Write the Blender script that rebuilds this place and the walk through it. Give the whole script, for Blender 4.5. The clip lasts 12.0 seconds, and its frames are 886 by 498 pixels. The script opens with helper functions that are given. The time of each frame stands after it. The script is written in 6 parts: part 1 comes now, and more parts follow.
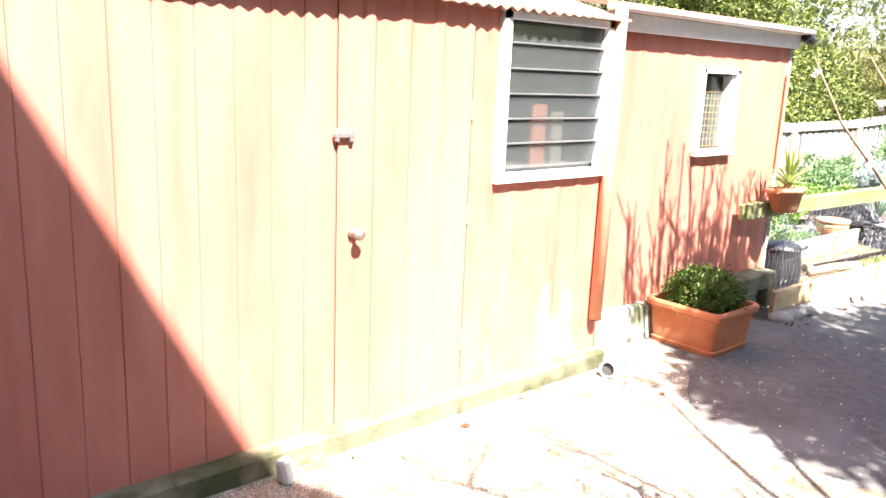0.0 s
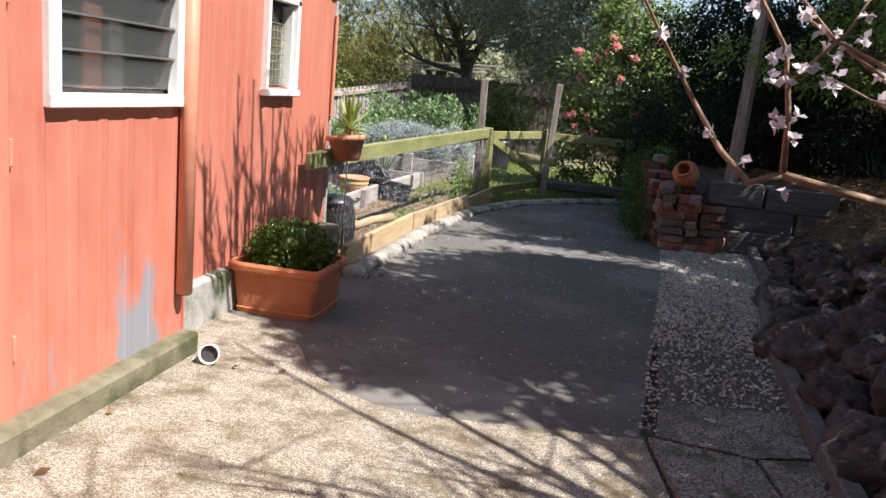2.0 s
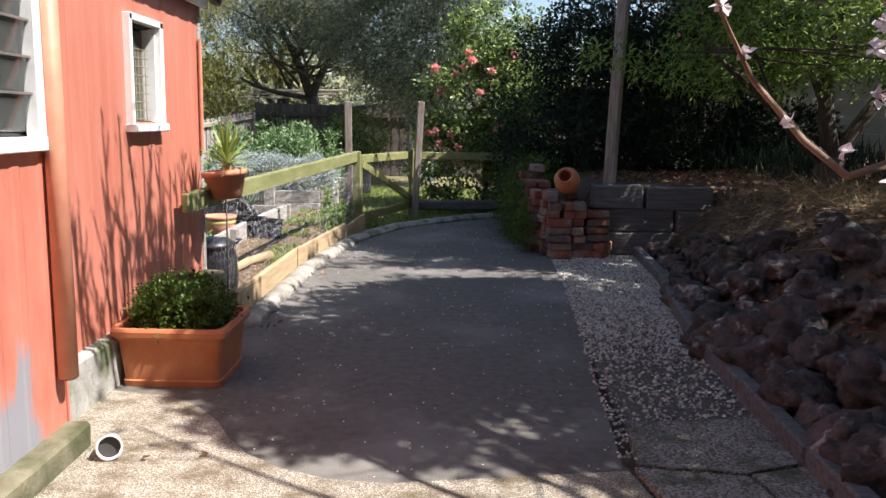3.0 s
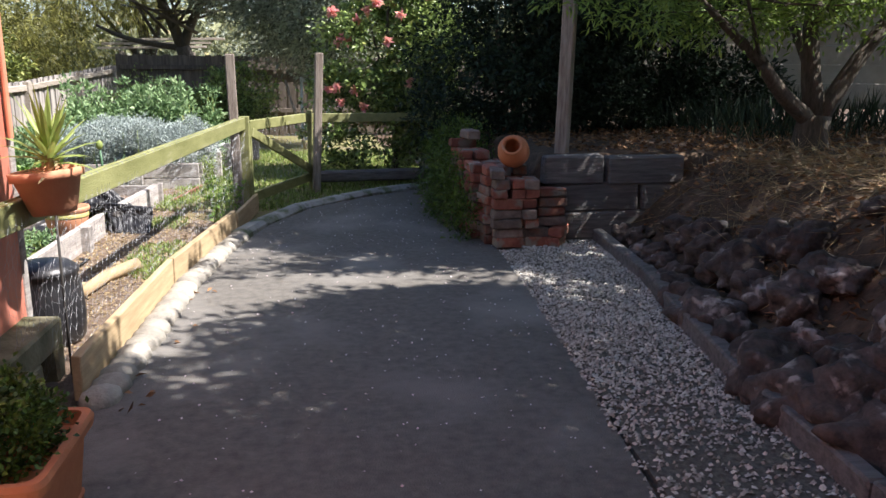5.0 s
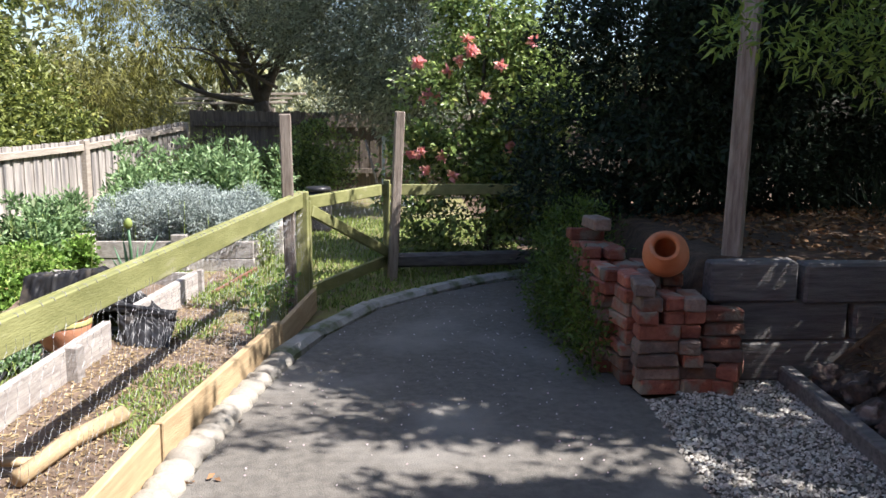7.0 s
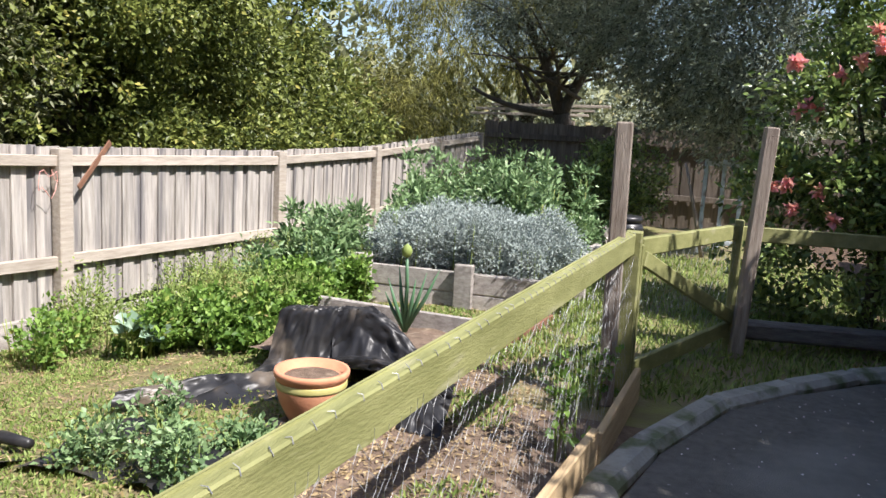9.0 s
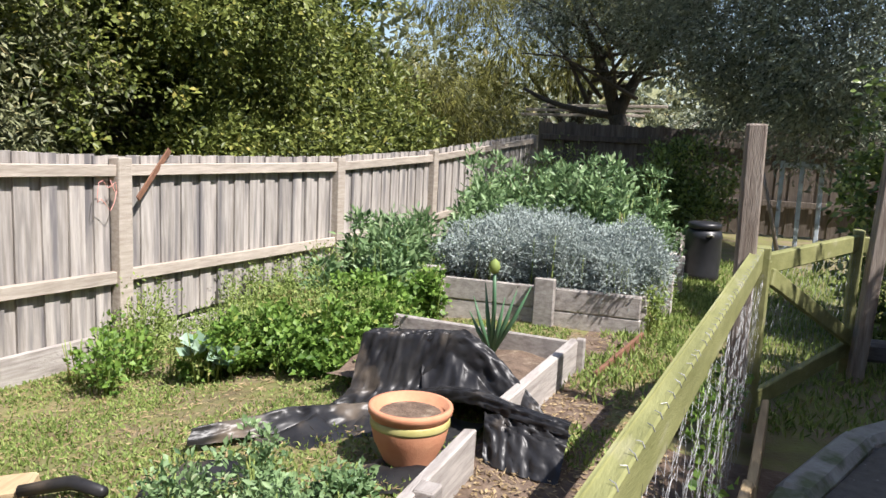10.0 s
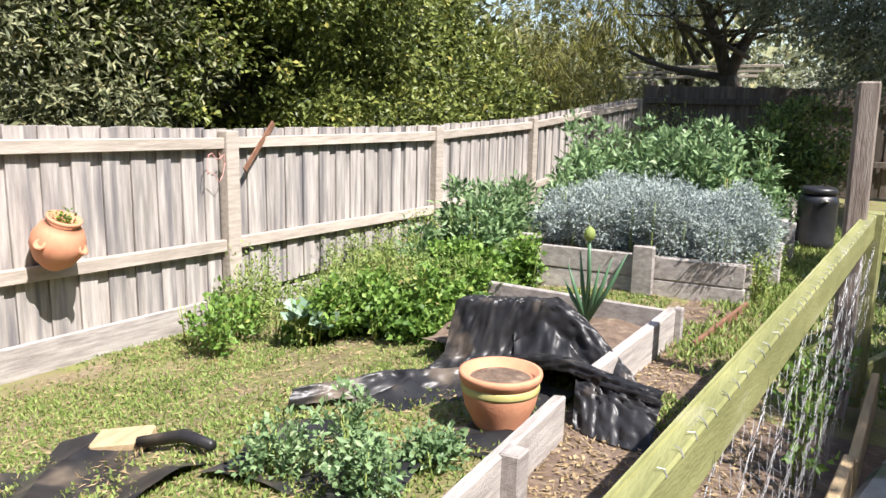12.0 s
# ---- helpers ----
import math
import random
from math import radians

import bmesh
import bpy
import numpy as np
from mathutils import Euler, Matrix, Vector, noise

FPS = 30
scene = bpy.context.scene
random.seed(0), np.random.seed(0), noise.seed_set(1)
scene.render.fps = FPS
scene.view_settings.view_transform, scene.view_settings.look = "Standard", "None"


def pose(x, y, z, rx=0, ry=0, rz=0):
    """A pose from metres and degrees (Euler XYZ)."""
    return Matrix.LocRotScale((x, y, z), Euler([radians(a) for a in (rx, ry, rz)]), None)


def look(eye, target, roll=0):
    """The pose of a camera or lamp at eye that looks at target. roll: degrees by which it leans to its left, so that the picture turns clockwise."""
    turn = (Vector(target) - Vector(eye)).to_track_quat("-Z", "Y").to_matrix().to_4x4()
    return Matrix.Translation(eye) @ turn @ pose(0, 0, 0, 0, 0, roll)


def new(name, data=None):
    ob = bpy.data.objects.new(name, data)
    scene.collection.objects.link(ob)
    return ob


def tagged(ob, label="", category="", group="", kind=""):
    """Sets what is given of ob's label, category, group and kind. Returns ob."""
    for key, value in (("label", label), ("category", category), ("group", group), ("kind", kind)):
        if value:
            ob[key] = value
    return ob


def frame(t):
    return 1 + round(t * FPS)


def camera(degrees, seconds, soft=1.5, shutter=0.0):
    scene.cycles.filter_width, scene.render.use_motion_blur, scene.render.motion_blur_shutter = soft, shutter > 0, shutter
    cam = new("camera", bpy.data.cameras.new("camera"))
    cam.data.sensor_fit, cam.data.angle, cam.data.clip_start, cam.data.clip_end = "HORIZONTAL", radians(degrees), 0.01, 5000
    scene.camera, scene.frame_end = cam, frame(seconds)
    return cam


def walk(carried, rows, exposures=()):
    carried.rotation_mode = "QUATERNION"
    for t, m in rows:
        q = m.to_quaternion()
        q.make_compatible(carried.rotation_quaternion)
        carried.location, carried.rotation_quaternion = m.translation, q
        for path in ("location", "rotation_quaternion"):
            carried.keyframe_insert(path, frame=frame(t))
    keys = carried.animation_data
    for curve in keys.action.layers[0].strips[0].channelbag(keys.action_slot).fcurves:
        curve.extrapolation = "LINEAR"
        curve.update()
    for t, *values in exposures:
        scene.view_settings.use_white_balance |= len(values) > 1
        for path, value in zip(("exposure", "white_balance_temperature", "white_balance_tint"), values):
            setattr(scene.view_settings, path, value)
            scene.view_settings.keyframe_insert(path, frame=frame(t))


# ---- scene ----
cam = camera(58.8, 12.0)
PATH = [
    (0, (0.012, -0.336, 1.673, 77.264, -2.348, 49.517)),
    (0.5, (-0.259, -0.203, 1.561, 76.501, -3.705, 38.476)),
    (1, (-0.459, -0.140, 1.528, 77.425, -2.206, 27.489)),
    (1.5, (-0.703, -0.010, 1.494, 78.198, -2.380, 19.709)),
    (2, (-0.918, 0.057, 1.326, 78.388, -5.262, 12.043)),
    (2.5, (-1.133, 0.162, 1.275, 78.791, -3.135, 6.845)),
    (3, (-1.329, 0.415, 1.273, 80.726, -1.131, 0.128)),
    (5, (-1.573, 1.981, 1.344, 77.150, -0.425, -8.252)),
    (5.5, (-1.566, 2.492, 1.349, 78.424, 0.058, -2.338)),
    (6, (-1.499, 2.964, 1.376, 80.214, -1.129, -2.800)),
    (6.5, (-1.490, 3.365, 1.414, 80.340, -0.840, -3.682)),
    (8.5, (-1.823, 5.141, 1.429, 82.681, -2.122, 13.084)),
    (9, (-2.044, 5.426, 1.377, 81.392, -3.239, 18.339)),
    (9.5, (-2.277, 5.607, 1.400, 84.217, -2.046, 23.825)),
    (10, (-2.500, 5.714, 1.376, 81.401, -2.650, 20.610)),
    (10.5, (-2.609, 5.794, 1.392, 81.030, 0.004, 19.032)),
    (11, (-2.605, 5.773, 1.424, 85.301, 0.168, 20.909)),
    (11.5, (-2.556, 5.768, 1.421, 82.593, 0.680, 23.705)),
    (12, (-2.433, 5.713, 1.380, 78.841, -1.208, 28.070)),
]
walk(cam, [(t, pose(*p)) for t, p in PATH],
     exposures=[(0.0, 2.6, 6350, 14), (0.3, 2.2, 6350, 14), (0.6, 1.7, 6350, 14), (1.0, 1.28, 6350, 14), (1.5, 0.92, 6350, 14), (2.5, 0.97, 6350, 14), (3.2, 1.05, 6350, 14), (5.0, 1.28, 6350, 14), (5.5, 1.42, 6350, 14), (6.7, 1.31, 6350, 14), (8.5, 1.25, 6350, 14), (9.0, 1.0, 6350, 14), (9.5, 0.92, 6350, 14), (10.0, 0.84, 6350, 14), (10.5, 1.0, 6350, 14), (12.0, 1.12, 6350, 14)])

# ---- world and sun ----
SUN = Vector((0.55, -0.2, 0.8)).normalized()
world = bpy.data.worlds.new("world")
scene.world = world
world.use_nodes = True
wn = world.node_tree.nodes
sky = wn.new("ShaderNodeTexSky")
sky.sky_type = "NISHITA"
sky.sun_disc = False
sky.sun_elevation = math.asin(SUN.z)
sky.sun_rotation = math.atan2(SUN.x, SUN.y)
world.node_tree.links.new(sky.outputs[0], wn["Background"].inputs[0])
wn["Background"].inputs[1].default_value = 0.095
sun_data = bpy.data.lights.new("sun", "SUN")
sun_data.energy = 5.0
sun_data.angle = radians(0.5)
sun_data.color = (1.0, 0.96, 0.9)
sun = new("sun", sun_data)
sun.matrix_world = look(SUN * 40, (0, 0, 0))

rng = np.random.default_rng(7)


# ---- materials ----
def mat(name, c1, c2, scale=8.0, rough=0.8, bump=0.3, bscale=60.0, metal=0.0, stretch=(1, 1, 1), rnd=0.0,
        stain=None, stain_scale=2.0, stain_lo=0.55, stain_hi=0.7, spec=0.5, spot=None):
    """Two colours mixed by noise, per-object variation, optional large stains, fine bump."""
    m = bpy.data.materials.new(name)
    m.use_nodes = True
    nt = m.node_tree
    n, l = nt.nodes, nt.links.new
    b = n["Principled BSDF"]
    b.inputs["Roughness"].default_value = rough
    b.inputs["Metallic"].default_value = metal
    b.inputs["Specular IOR Level"].default_value = spec
    geo = n.new("ShaderNodeNewGeometry")
    mp = n.new("ShaderNodeMapping")
    mp.inputs["Scale"].default_value = stretch
    l(geo.outputs["Position"], mp.inputs["Vector"])
    no = n.new("ShaderNodeTexNoise")
    no.inputs["Scale"].default_value = scale
    no.inputs["Detail"].default_value = 8
    no.inputs["Roughness"].default_value = 0.65
    l(mp.outputs[0], no.inputs["Vector"])
    cr = n.new("ShaderNodeValToRGB")
    cr.color_ramp.elements[0].position = 0.32
    cr.color_ramp.elements[1].position = 0.68
    cr.color_ramp.elements[0].color = (*c1, 1)
    cr.color_ramp.elements[1].color = (*c2, 1)
    l(no.outputs[0], cr.inputs[0])
    col = cr.outputs[0]
    if stain:
        n2 = n.new("ShaderNodeTexNoise")
        n2.inputs["Scale"].default_value = stain_scale
        n2.inputs["Detail"].default_value = 6
        l(mp.outputs[0], n2.inputs["Vector"])
        r2 = n.new("ShaderNodeMapRange")
        r2.inputs[1].default_value, r2.inputs[2].default_value = stain_lo, stain_hi
        src = n2.outputs[0]
        if spot:
            sx = n.new("ShaderNodeMapping")
            sx.vector_type = "POINT"
            sx.inputs["Location"].default_value = (0, -spot[0] / spot[2], -spot[1] / spot[3])
            sx.inputs["Scale"].default_value = (0, 1 / spot[2], 1 / spot[3])
            l(geo.outputs["Position"], sx.inputs["Vector"])
            ln = n.new("ShaderNodeVectorMath")
            ln.operation = "LENGTH"
            l(sx.outputs[0], ln.inputs[0])
            fr = n.new("ShaderNodeMapRange")
            fr.inputs[1].default_value, fr.inputs[2].default_value = 0.2, 1.2
            fr.inputs[3].default_value, fr.inputs[4].default_value = 0.12, -0.14
            l(ln.outputs["Value"], fr.inputs[0])
            sm = n.new("ShaderNodeMath")
            l(src, sm.inputs[0])
            l(fr.outputs[0], sm.inputs[1])
            src = sm.outputs[0]
        l(src, r2.inputs[0])
        mx = n.new("ShaderNodeMix")
        mx.data_type = "RGBA"
        l(r2.outputs[0], mx.inputs[0])
        l(col, mx.inputs[6])
        mx.inputs[7].default_value = (*stain, 1)
        col = mx.outputs[2]
    if rnd:
        oi = n.new("ShaderNodeObjectInfo")
        mr = n.new("ShaderNodeMapRange")
        mr.inputs[3].default_value, mr.inputs[4].default_value = 1 - rnd, 1 + rnd
        l(oi.outputs["Random"], mr.inputs[0])
        hs = n.new("ShaderNodeHueSaturation")
        l(mr.outputs[0], hs.inputs["Value"])
        l(col, hs.inputs["Color"])
        col = hs.outputs[0]
    l(col, b.inputs["Base Color"])
    if bump:
        nb = n.new("ShaderNodeTexNoise")
        nb.inputs["Scale"].default_value = bscale
        nb.inputs["Detail"].default_value = 5
        l(mp.outputs[0], nb.inputs["Vector"])
        bp = n.new("ShaderNodeBump")
        bp.inputs["Strength"].default_value = bump
        bp.inputs["Distance"].default_value = 0.01
        l(nb.outputs[0], bp.inputs["Height"])
        l(bp.outputs[0], b.inputs["Normal"])
    return m


def leafmat(name, c1, c2, rough=0.45, trans=0.3, c3=None):
    """Leaf colour varied leaf by leaf and over the crown, with light passing through."""
    m = bpy.data.materials.new(name)
    m.use_nodes = True
    nt = m.node_tree
    n, l = nt.nodes, nt.links.new
    b = n["Principled BSDF"]
    b.inputs["Roughness"].default_value = rough
    b.inputs["Specular IOR Level"].default_value = 0.35
    geo = n.new("ShaderNodeNewGeometry")
    no = n.new("ShaderNodeTexNoise")
    no.inputs["Scale"].default_value = 2.6
    l(geo.outputs["Position"], no.inputs["Vector"])
    ad = n.new("ShaderNodeMath")
    ad.operation = "MULTIPLY_ADD"
    ad.inputs[1].default_value, ad.inputs[2].default_value = 0.75, -0.12
    l(geo.outputs["Random Per Island"], ad.inputs[0])
    a2 = n.new("ShaderNodeMath")
    a2.operation = "MULTIPLY_ADD"
    a2.inputs[1].default_value = 0.55
    l(no.outputs[0], a2.inputs[0])
    l(ad.outputs[0], a2.inputs[2])
    cr = n.new("ShaderNodeValToRGB")
    cr.color_ramp.elements[0].position = 0.15
    cr.color_ramp.elements[1].position = 0.85
    cr.color_ramp.elements[0].color = (*c1, 1)
    cr.color_ramp.elements[1].color = (*c2, 1)
    if c3:
        e = cr.color_ramp.elements.new(0.95)
        e.color = (*c3, 1)
    l(a2.outputs[0], cr.inputs[0])
    l(cr.outputs[0], b.inputs["Base Color"])
    tr = n.new("ShaderNodeBsdfTranslucent")
    l(cr.outputs[0], tr.inputs[0])
    mx = n.new("ShaderNodeMixShader")
    mx.inputs[0].default_value = trans
    l(b.outputs[0], mx.inputs[1])
    l(tr.outputs[0], mx.inputs[2])
    l(mx.outputs[0], n["Material Output"].inputs[0])
    return m


def pebbled(name, gap, p1, p2, scale, rough=0.85, bump=0.8, stain=None):
    """Exposed aggregate: pebble cells of mixed colour set in a darker matrix."""
    m = bpy.data.materials.new(name)
    m.use_nodes = True
    nt = m.node_tree
    n, l = nt.nodes, nt.links.new
    b = n["Principled BSDF"]
    b.inputs["Roughness"].default_value = rough
    geo = n.new("ShaderNodeNewGeometry")
    v = n.new("ShaderNodeTexVoronoi")
    v.inputs["Scale"].default_value = scale
    l(geo.outputs["Position"], v.inputs["Vector"])
    cr = n.new("ShaderNodeValToRGB")
    cr.color_ramp.elements[0].color = (*p1, 1)
    cr.color_ramp.elements[1].color = (*p2, 1)
    sp = n.new("ShaderNodeSeparateColor")
    l(v.outputs["Color"], sp.inputs[0])
    l(sp.outputs[0], cr.inputs[0])
    mr = n.new("ShaderNodeMapRange")
    mr.inputs[1].default_value, mr.inputs[2].default_value = 0.42, 0.75
    l(v.outputs["Distance"], mr.inputs[0])
    mx = n.new("ShaderNodeMix")
    mx.data_type = "RGBA"
    l(mr.outputs[0], mx.inputs[0])
    l(cr.outputs[0], mx.inputs[6])
    mx.inputs[7].default_value = (*gap, 1)
    col = mx.outputs[2]
    no = n.new("ShaderNodeTexNoise")
    no.inputs["Scale"].default_value = 5.0
    no.inputs["Detail"].default_value = 9
    no.inputs["Roughness"].default_value = 0.68
    l(geo.outputs["Position"], no.inputs["Vector"])
    r2 = n.new("ShaderNodeMapRange")
    r2.inputs[1].default_value, r2.inputs[2].default_value = 0.46, 0.64
    r2.inputs[4].default_value = 0.85
    l(no.outputs[0], r2.inputs[0])
    m2 = n.new("ShaderNodeMix")
    m2.data_type = "RGBA"
    l(r2.outputs[0], m2.inputs[0])
    l(col, m2.inputs[6])
    m2.inputs[7].default_value = (*(stain or gap), 1)
    l(m2.outputs[2], b.inputs["Base Color"])
    bp = n.new("ShaderNodeBump")
    bp.invert = True
    bp.inputs["Strength"].default_value = bump
    bp.inputs["Distance"].default_value = 0.008
    l(v.outputs["Distance"], bp.inputs["Height"])
    l(bp.outputs[0], b.inputs["Normal"])
    return m


M_RED = mat("red_painted_metal", (0.46, 0.145, 0.095), (0.57, 0.215, 0.15), 6, 0.5, 0.08, 40, stretch=(1, 1, 0.15),
            stain=(0.6, 0.22, 0.15), stain_scale=1.6, stain_lo=0.55, stain_hi=0.8)
M_REDWEAR = mat("weathered_red_panel", (0.46, 0.145, 0.095), (0.57, 0.215, 0.15), 6, 0.5, 0.08, 40, stretch=(1, 1, 0.4),
                stain=(0.27, 0.265, 0.285), stain_scale=6.5, stain_lo=0.52, stain_hi=0.62, spot=(2.95, 0.22, 0.3, 0.34))
M_PIPE = mat("orange_pipe_paint", (0.54, 0.22, 0.135), (0.62, 0.29, 0.18), 9, 0.55, 0.1)
M_WHITE = mat("white_paint", (0.72, 0.72, 0.7), (0.82, 0.82, 0.8), 12, 0.5, 0.15, stain=(0.45, 0.42, 0.38), stain_scale=9, stain_lo=0.66, stain_hi=0.8)
M_GREY = mat("concrete", (0.26, 0.25, 0.22), (0.42, 0.41, 0.37), 7, 0.9, 0.5, 50, stain=(0.13, 0.15, 0.08), stain_scale=5, stain_lo=0.5, stain_hi=0.62)
M_MOSSY = mat("mossy_plinth", (0.11, 0.1, 0.055), (0.25, 0.23, 0.15), 5, 0.95, 0.6, 50, stain=(0.07, 0.075, 0.03), stain_scale=4, stain_lo=0.46, stain_hi=0.6)
M_KERB = mat("kerb_concrete", (0.22, 0.2, 0.17), (0.4, 0.37, 0.31), 9, 0.9, 0.6, 70, rnd=0.15)
M_DRIVE = mat("dark_driveway_concrete", (0.1, 0.092, 0.08), (0.18, 0.164, 0.141), 18.0, 0.85, 0.6, 120,
              stain=(0.25, 0.235, 0.21), stain_scale=1.1, stain_lo=0.5, stain_hi=0.72)
M_AGG = pebbled("exposed_aggregate", (0.2, 0.16, 0.1), (0.3, 0.25, 0.18), (0.66, 0.61, 0.52), 150, stain=(0.13, 0.095, 0.045))
M_SLAB = pebbled("mossy_aggregate", (0.12, 0.1, 0.07), (0.25, 0.22, 0.18), (0.45, 0.42, 0.38), 85, stain=(0.07, 0.075, 0.03))
M_GRAVEL = mat("gravel_bed", (0.06, 0.05, 0.04), (0.2, 0.18, 0.15), 40, 0.95, 0.8, 60)
M_PEB = leafmat("white_pebbles", (0.24, 0.22, 0.19), (0.74, 0.71, 0.64), 0.8, 0.0)
M_MULCH = mat("mulch_soil", (0.035, 0.022, 0.014), (0.12, 0.075, 0.045), 14, 0.95, 1.0, 45, stain=(0.16, 0.1, 0.06), stain_scale=5)
M_GRASSG = mat("weedy_ground", (0.15, 0.12, 0.06), (0.19, 0.2, 0.06), 5, 0.95, 1.0, 50, stain=(0.24, 0.18, 0.12), stain_scale=2.7, stain_lo=0.5, stain_hi=0.7)
M_SOIL = mat("garden_soil", (0.09, 0.06, 0.04), (0.2, 0.14, 0.1), 12, 0.95, 1.0, 60, stain=(0.26, 0.2, 0.14), stain_scale=14)
M_PALING = mat("grey_weathered_paling", (0.28, 0.25, 0.22), (0.5, 0.46, 0.42), 5, 0.9, 0.5, 40, stretch=(6, 6, 0.5), rnd=0.13,
               stain=(0.16, 0.15, 0.15), stain_scale=2.2, stain_lo=0.47, stain_hi=0.68)
M_RAILW = mat("weathered_rail", (0.32, 0.27, 0.22), (0.5, 0.44, 0.37), 6, 0.9, 0.5, 40, stretch=(4, 0.5, 6), rnd=0.1)
M_OLIVE = mat("olive_green_paint", (0.17, 0.175, 0.062), (0.28, 0.28, 0.115), 5, 0.65, 0.3, 50, stretch=(3, 0.6, 3), stain=(0.3, 0.29, 0.16), stain_scale=6, stain_lo=0.6)
M_POSTW = mat("old_post_timber", (0.16, 0.12, 0.095), (0.36, 0.31, 0.26), 6, 0.9, 0.7, 40, stretch=(8, 8, 0.6), rnd=0.15)
M_BOARD = mat("pale_new_board", (0.34, 0.24, 0.13), (0.52, 0.39, 0.23), 5, 0.8, 0.3, 30, stretch=(5, 0.5, 6), rnd=0.08)
M_BEDW = mat("grey_bed_timber", (0.25, 0.22, 0.2), (0.5, 0.46, 0.42), 5, 0.9, 0.6, 40, stretch=(4, 0.7, 8), rnd=0.15)
M_SLEEP = mat("dark_sleeper", (0.09, 0.085, 0.085), (0.2, 0.19, 0.18), 6, 0.95, 0.8, 30, stretch=(0.6, 5, 7), rnd=0.1)
M_TERRA = mat("terracotta", (0.48, 0.15, 0.06), (0.58, 0.22, 0.1), 7, 0.75, 0.15, 80, stain=(0.5, 0.3, 0.2), stain_scale=6, stain_lo=0.62, stain_hi=0.75)
M_TERRA2 = mat("pale_terracotta", (0.55, 0.22, 0.12), (0.62, 0.3, 0.17), 8, 0.8, 0.15, 80)
M_BAND = mat("yellow_green_glaze", (0.42, 0.38, 0.12), (0.5, 0.46, 0.2), 9, 0.5, 0.1)
M_TARP = mat("black_plastic", (0.012, 0.012, 0.014), (0.035, 0.034, 0.034), 6, 0.4, 0.12, 9, stain=(0.15, 0.12, 0.09), stain_scale=3.2, stain_lo=0.55, stain_hi=0.7, spec=0.35)
M_BLACK = mat("black_bin_plastic", (0.015, 0.015, 0.017), (0.03, 0.03, 0.033), 8, 0.4, 0.1)
M_BRICK = mat("old_brick", (0.2, 0.06, 0.042), (0.34, 0.13, 0.085), 16, 0.92, 0.9, 60, rnd=0.4, stain=(0.24, 0.2, 0.16), stain_scale=7, stain_lo=0.5, stain_hi=0.6)
M_BRICK2 = mat("mortared_brick", (0.14, 0.1, 0.085), (0.3, 0.23, 0.19), 16, 0.95, 0.9, 60, rnd=0.3, stain=(0.26, 0.12, 0.08), stain_scale=7, stain_lo=0.54, stain_hi=0.64)
M_ROCK = mat("basalt_rock", (0.03, 0.024, 0.022), (0.13, 0.098, 0.085), 14, 0.95, 1.0, 45, rnd=0.35, stain=(0.32, 0.28, 0.26), stain_scale=9, stain_lo=0.58, stain_hi=0.68)
M_BARK = mat("dark_bark", (0.05, 0.04, 0.03), (0.13, 0.105, 0.08), 10, 0.95, 0.8, 30, stretch=(4, 4, 1))
M_TWIG = mat("peach_bark", (0.2, 0.11, 0.06), (0.36, 0.24, 0.15), 16, 0.7, 0.4, 60)
M_RUST = mat("rusty_brown_batten", (0.13, 0.06, 0.035), (0.24, 0.12, 0.07), 12, 0.85, 0.4)
M_WIRE = mat("galvanised_wire", (0.26, 0.27, 0.28), (0.36, 0.36, 0.37), 20, 0.55, 0.0, metal=0.5)
M_STEEL = mat("dull_steel", (0.35, 0.33, 0.3), (0.5, 0.48, 0.45), 20, 0.45, 0.1, metal=0.8)
M_BRASS = mat("brass_grille", (0.4, 0.32, 0.15), (0.5, 0.42, 0.22), 20, 0.45, 0.0, metal=0.6)
# near-black standing in for shade in gaps and hollows; also a plain dark colour
M_DARK = mat("near_black", (0.03, 0.028, 0.026), (0.06, 0.055, 0.05), 4, 0.9, 0.0)
M_ROOF = mat("rusty_roof_iron", (0.3, 0.12, 0.07), (0.42, 0.26, 0.18), 8, 0.6, 0.2, metal=0.2)
M_CREAM = mat("cream_weatherboard", (0.24, 0.22, 0.18), (0.33, 0.3, 0.25), 5, 0.7, 0.2)
M_PETAL = leafmat("pale_pink_petal", (0.78, 0.6, 0.63), (0.88, 0.82, 0.82), 0.6, 0.3)
M_PINK = leafmat("pink_camellia", (0.85, 0.36, 0.46), (0.9, 0.5, 0.36), 0.6, 0.3)
M_LITTER = leafmat("dry_leaf_litter", (0.08, 0.04, 0.02), (0.36, 0.2, 0.1), 0.8, 0.1)
M_STRAW = leafmat("dry_straw", (0.2, 0.14, 0.07), (0.42, 0.32, 0.18), 0.8, 0.1)

L_HEDGE = leafmat("hedge_leaf", (0.03, 0.05, 0.012), (0.26, 0.3, 0.075), 0.4, 0.3, (0.42, 0.38, 0.1))
L_GREYG = leafmat("grey_green_leaf", (0.06, 0.075, 0.03), (0.33, 0.34, 0.18), 0.5, 0.25, (0.46, 0.38, 0.18))
L_WATTLE = leafmat("feathery_leaf", (0.06, 0.062, 0.02), (0.38, 0.37, 0.1), 0.6, 0.4)
L_OLIVE = leafmat("olive_leaf", (0.05, 0.065, 0.04), (0.36, 0.4, 0.29), 0.5, 0.25)
L_CAM = leafmat("camellia_leaf", (0.045, 0.08, 0.022), (0.32, 0.42, 0.13), 0.28, 0.25, (0.4, 0.42, 0.12))
# dark evergreen green taken near black, so deep shade is in the colour
L_DARKS = leafmat("shaded_dark_leaf", (0.009, 0.018, 0.01), (0.036, 0.06, 0.03), 0.7, 0.12)
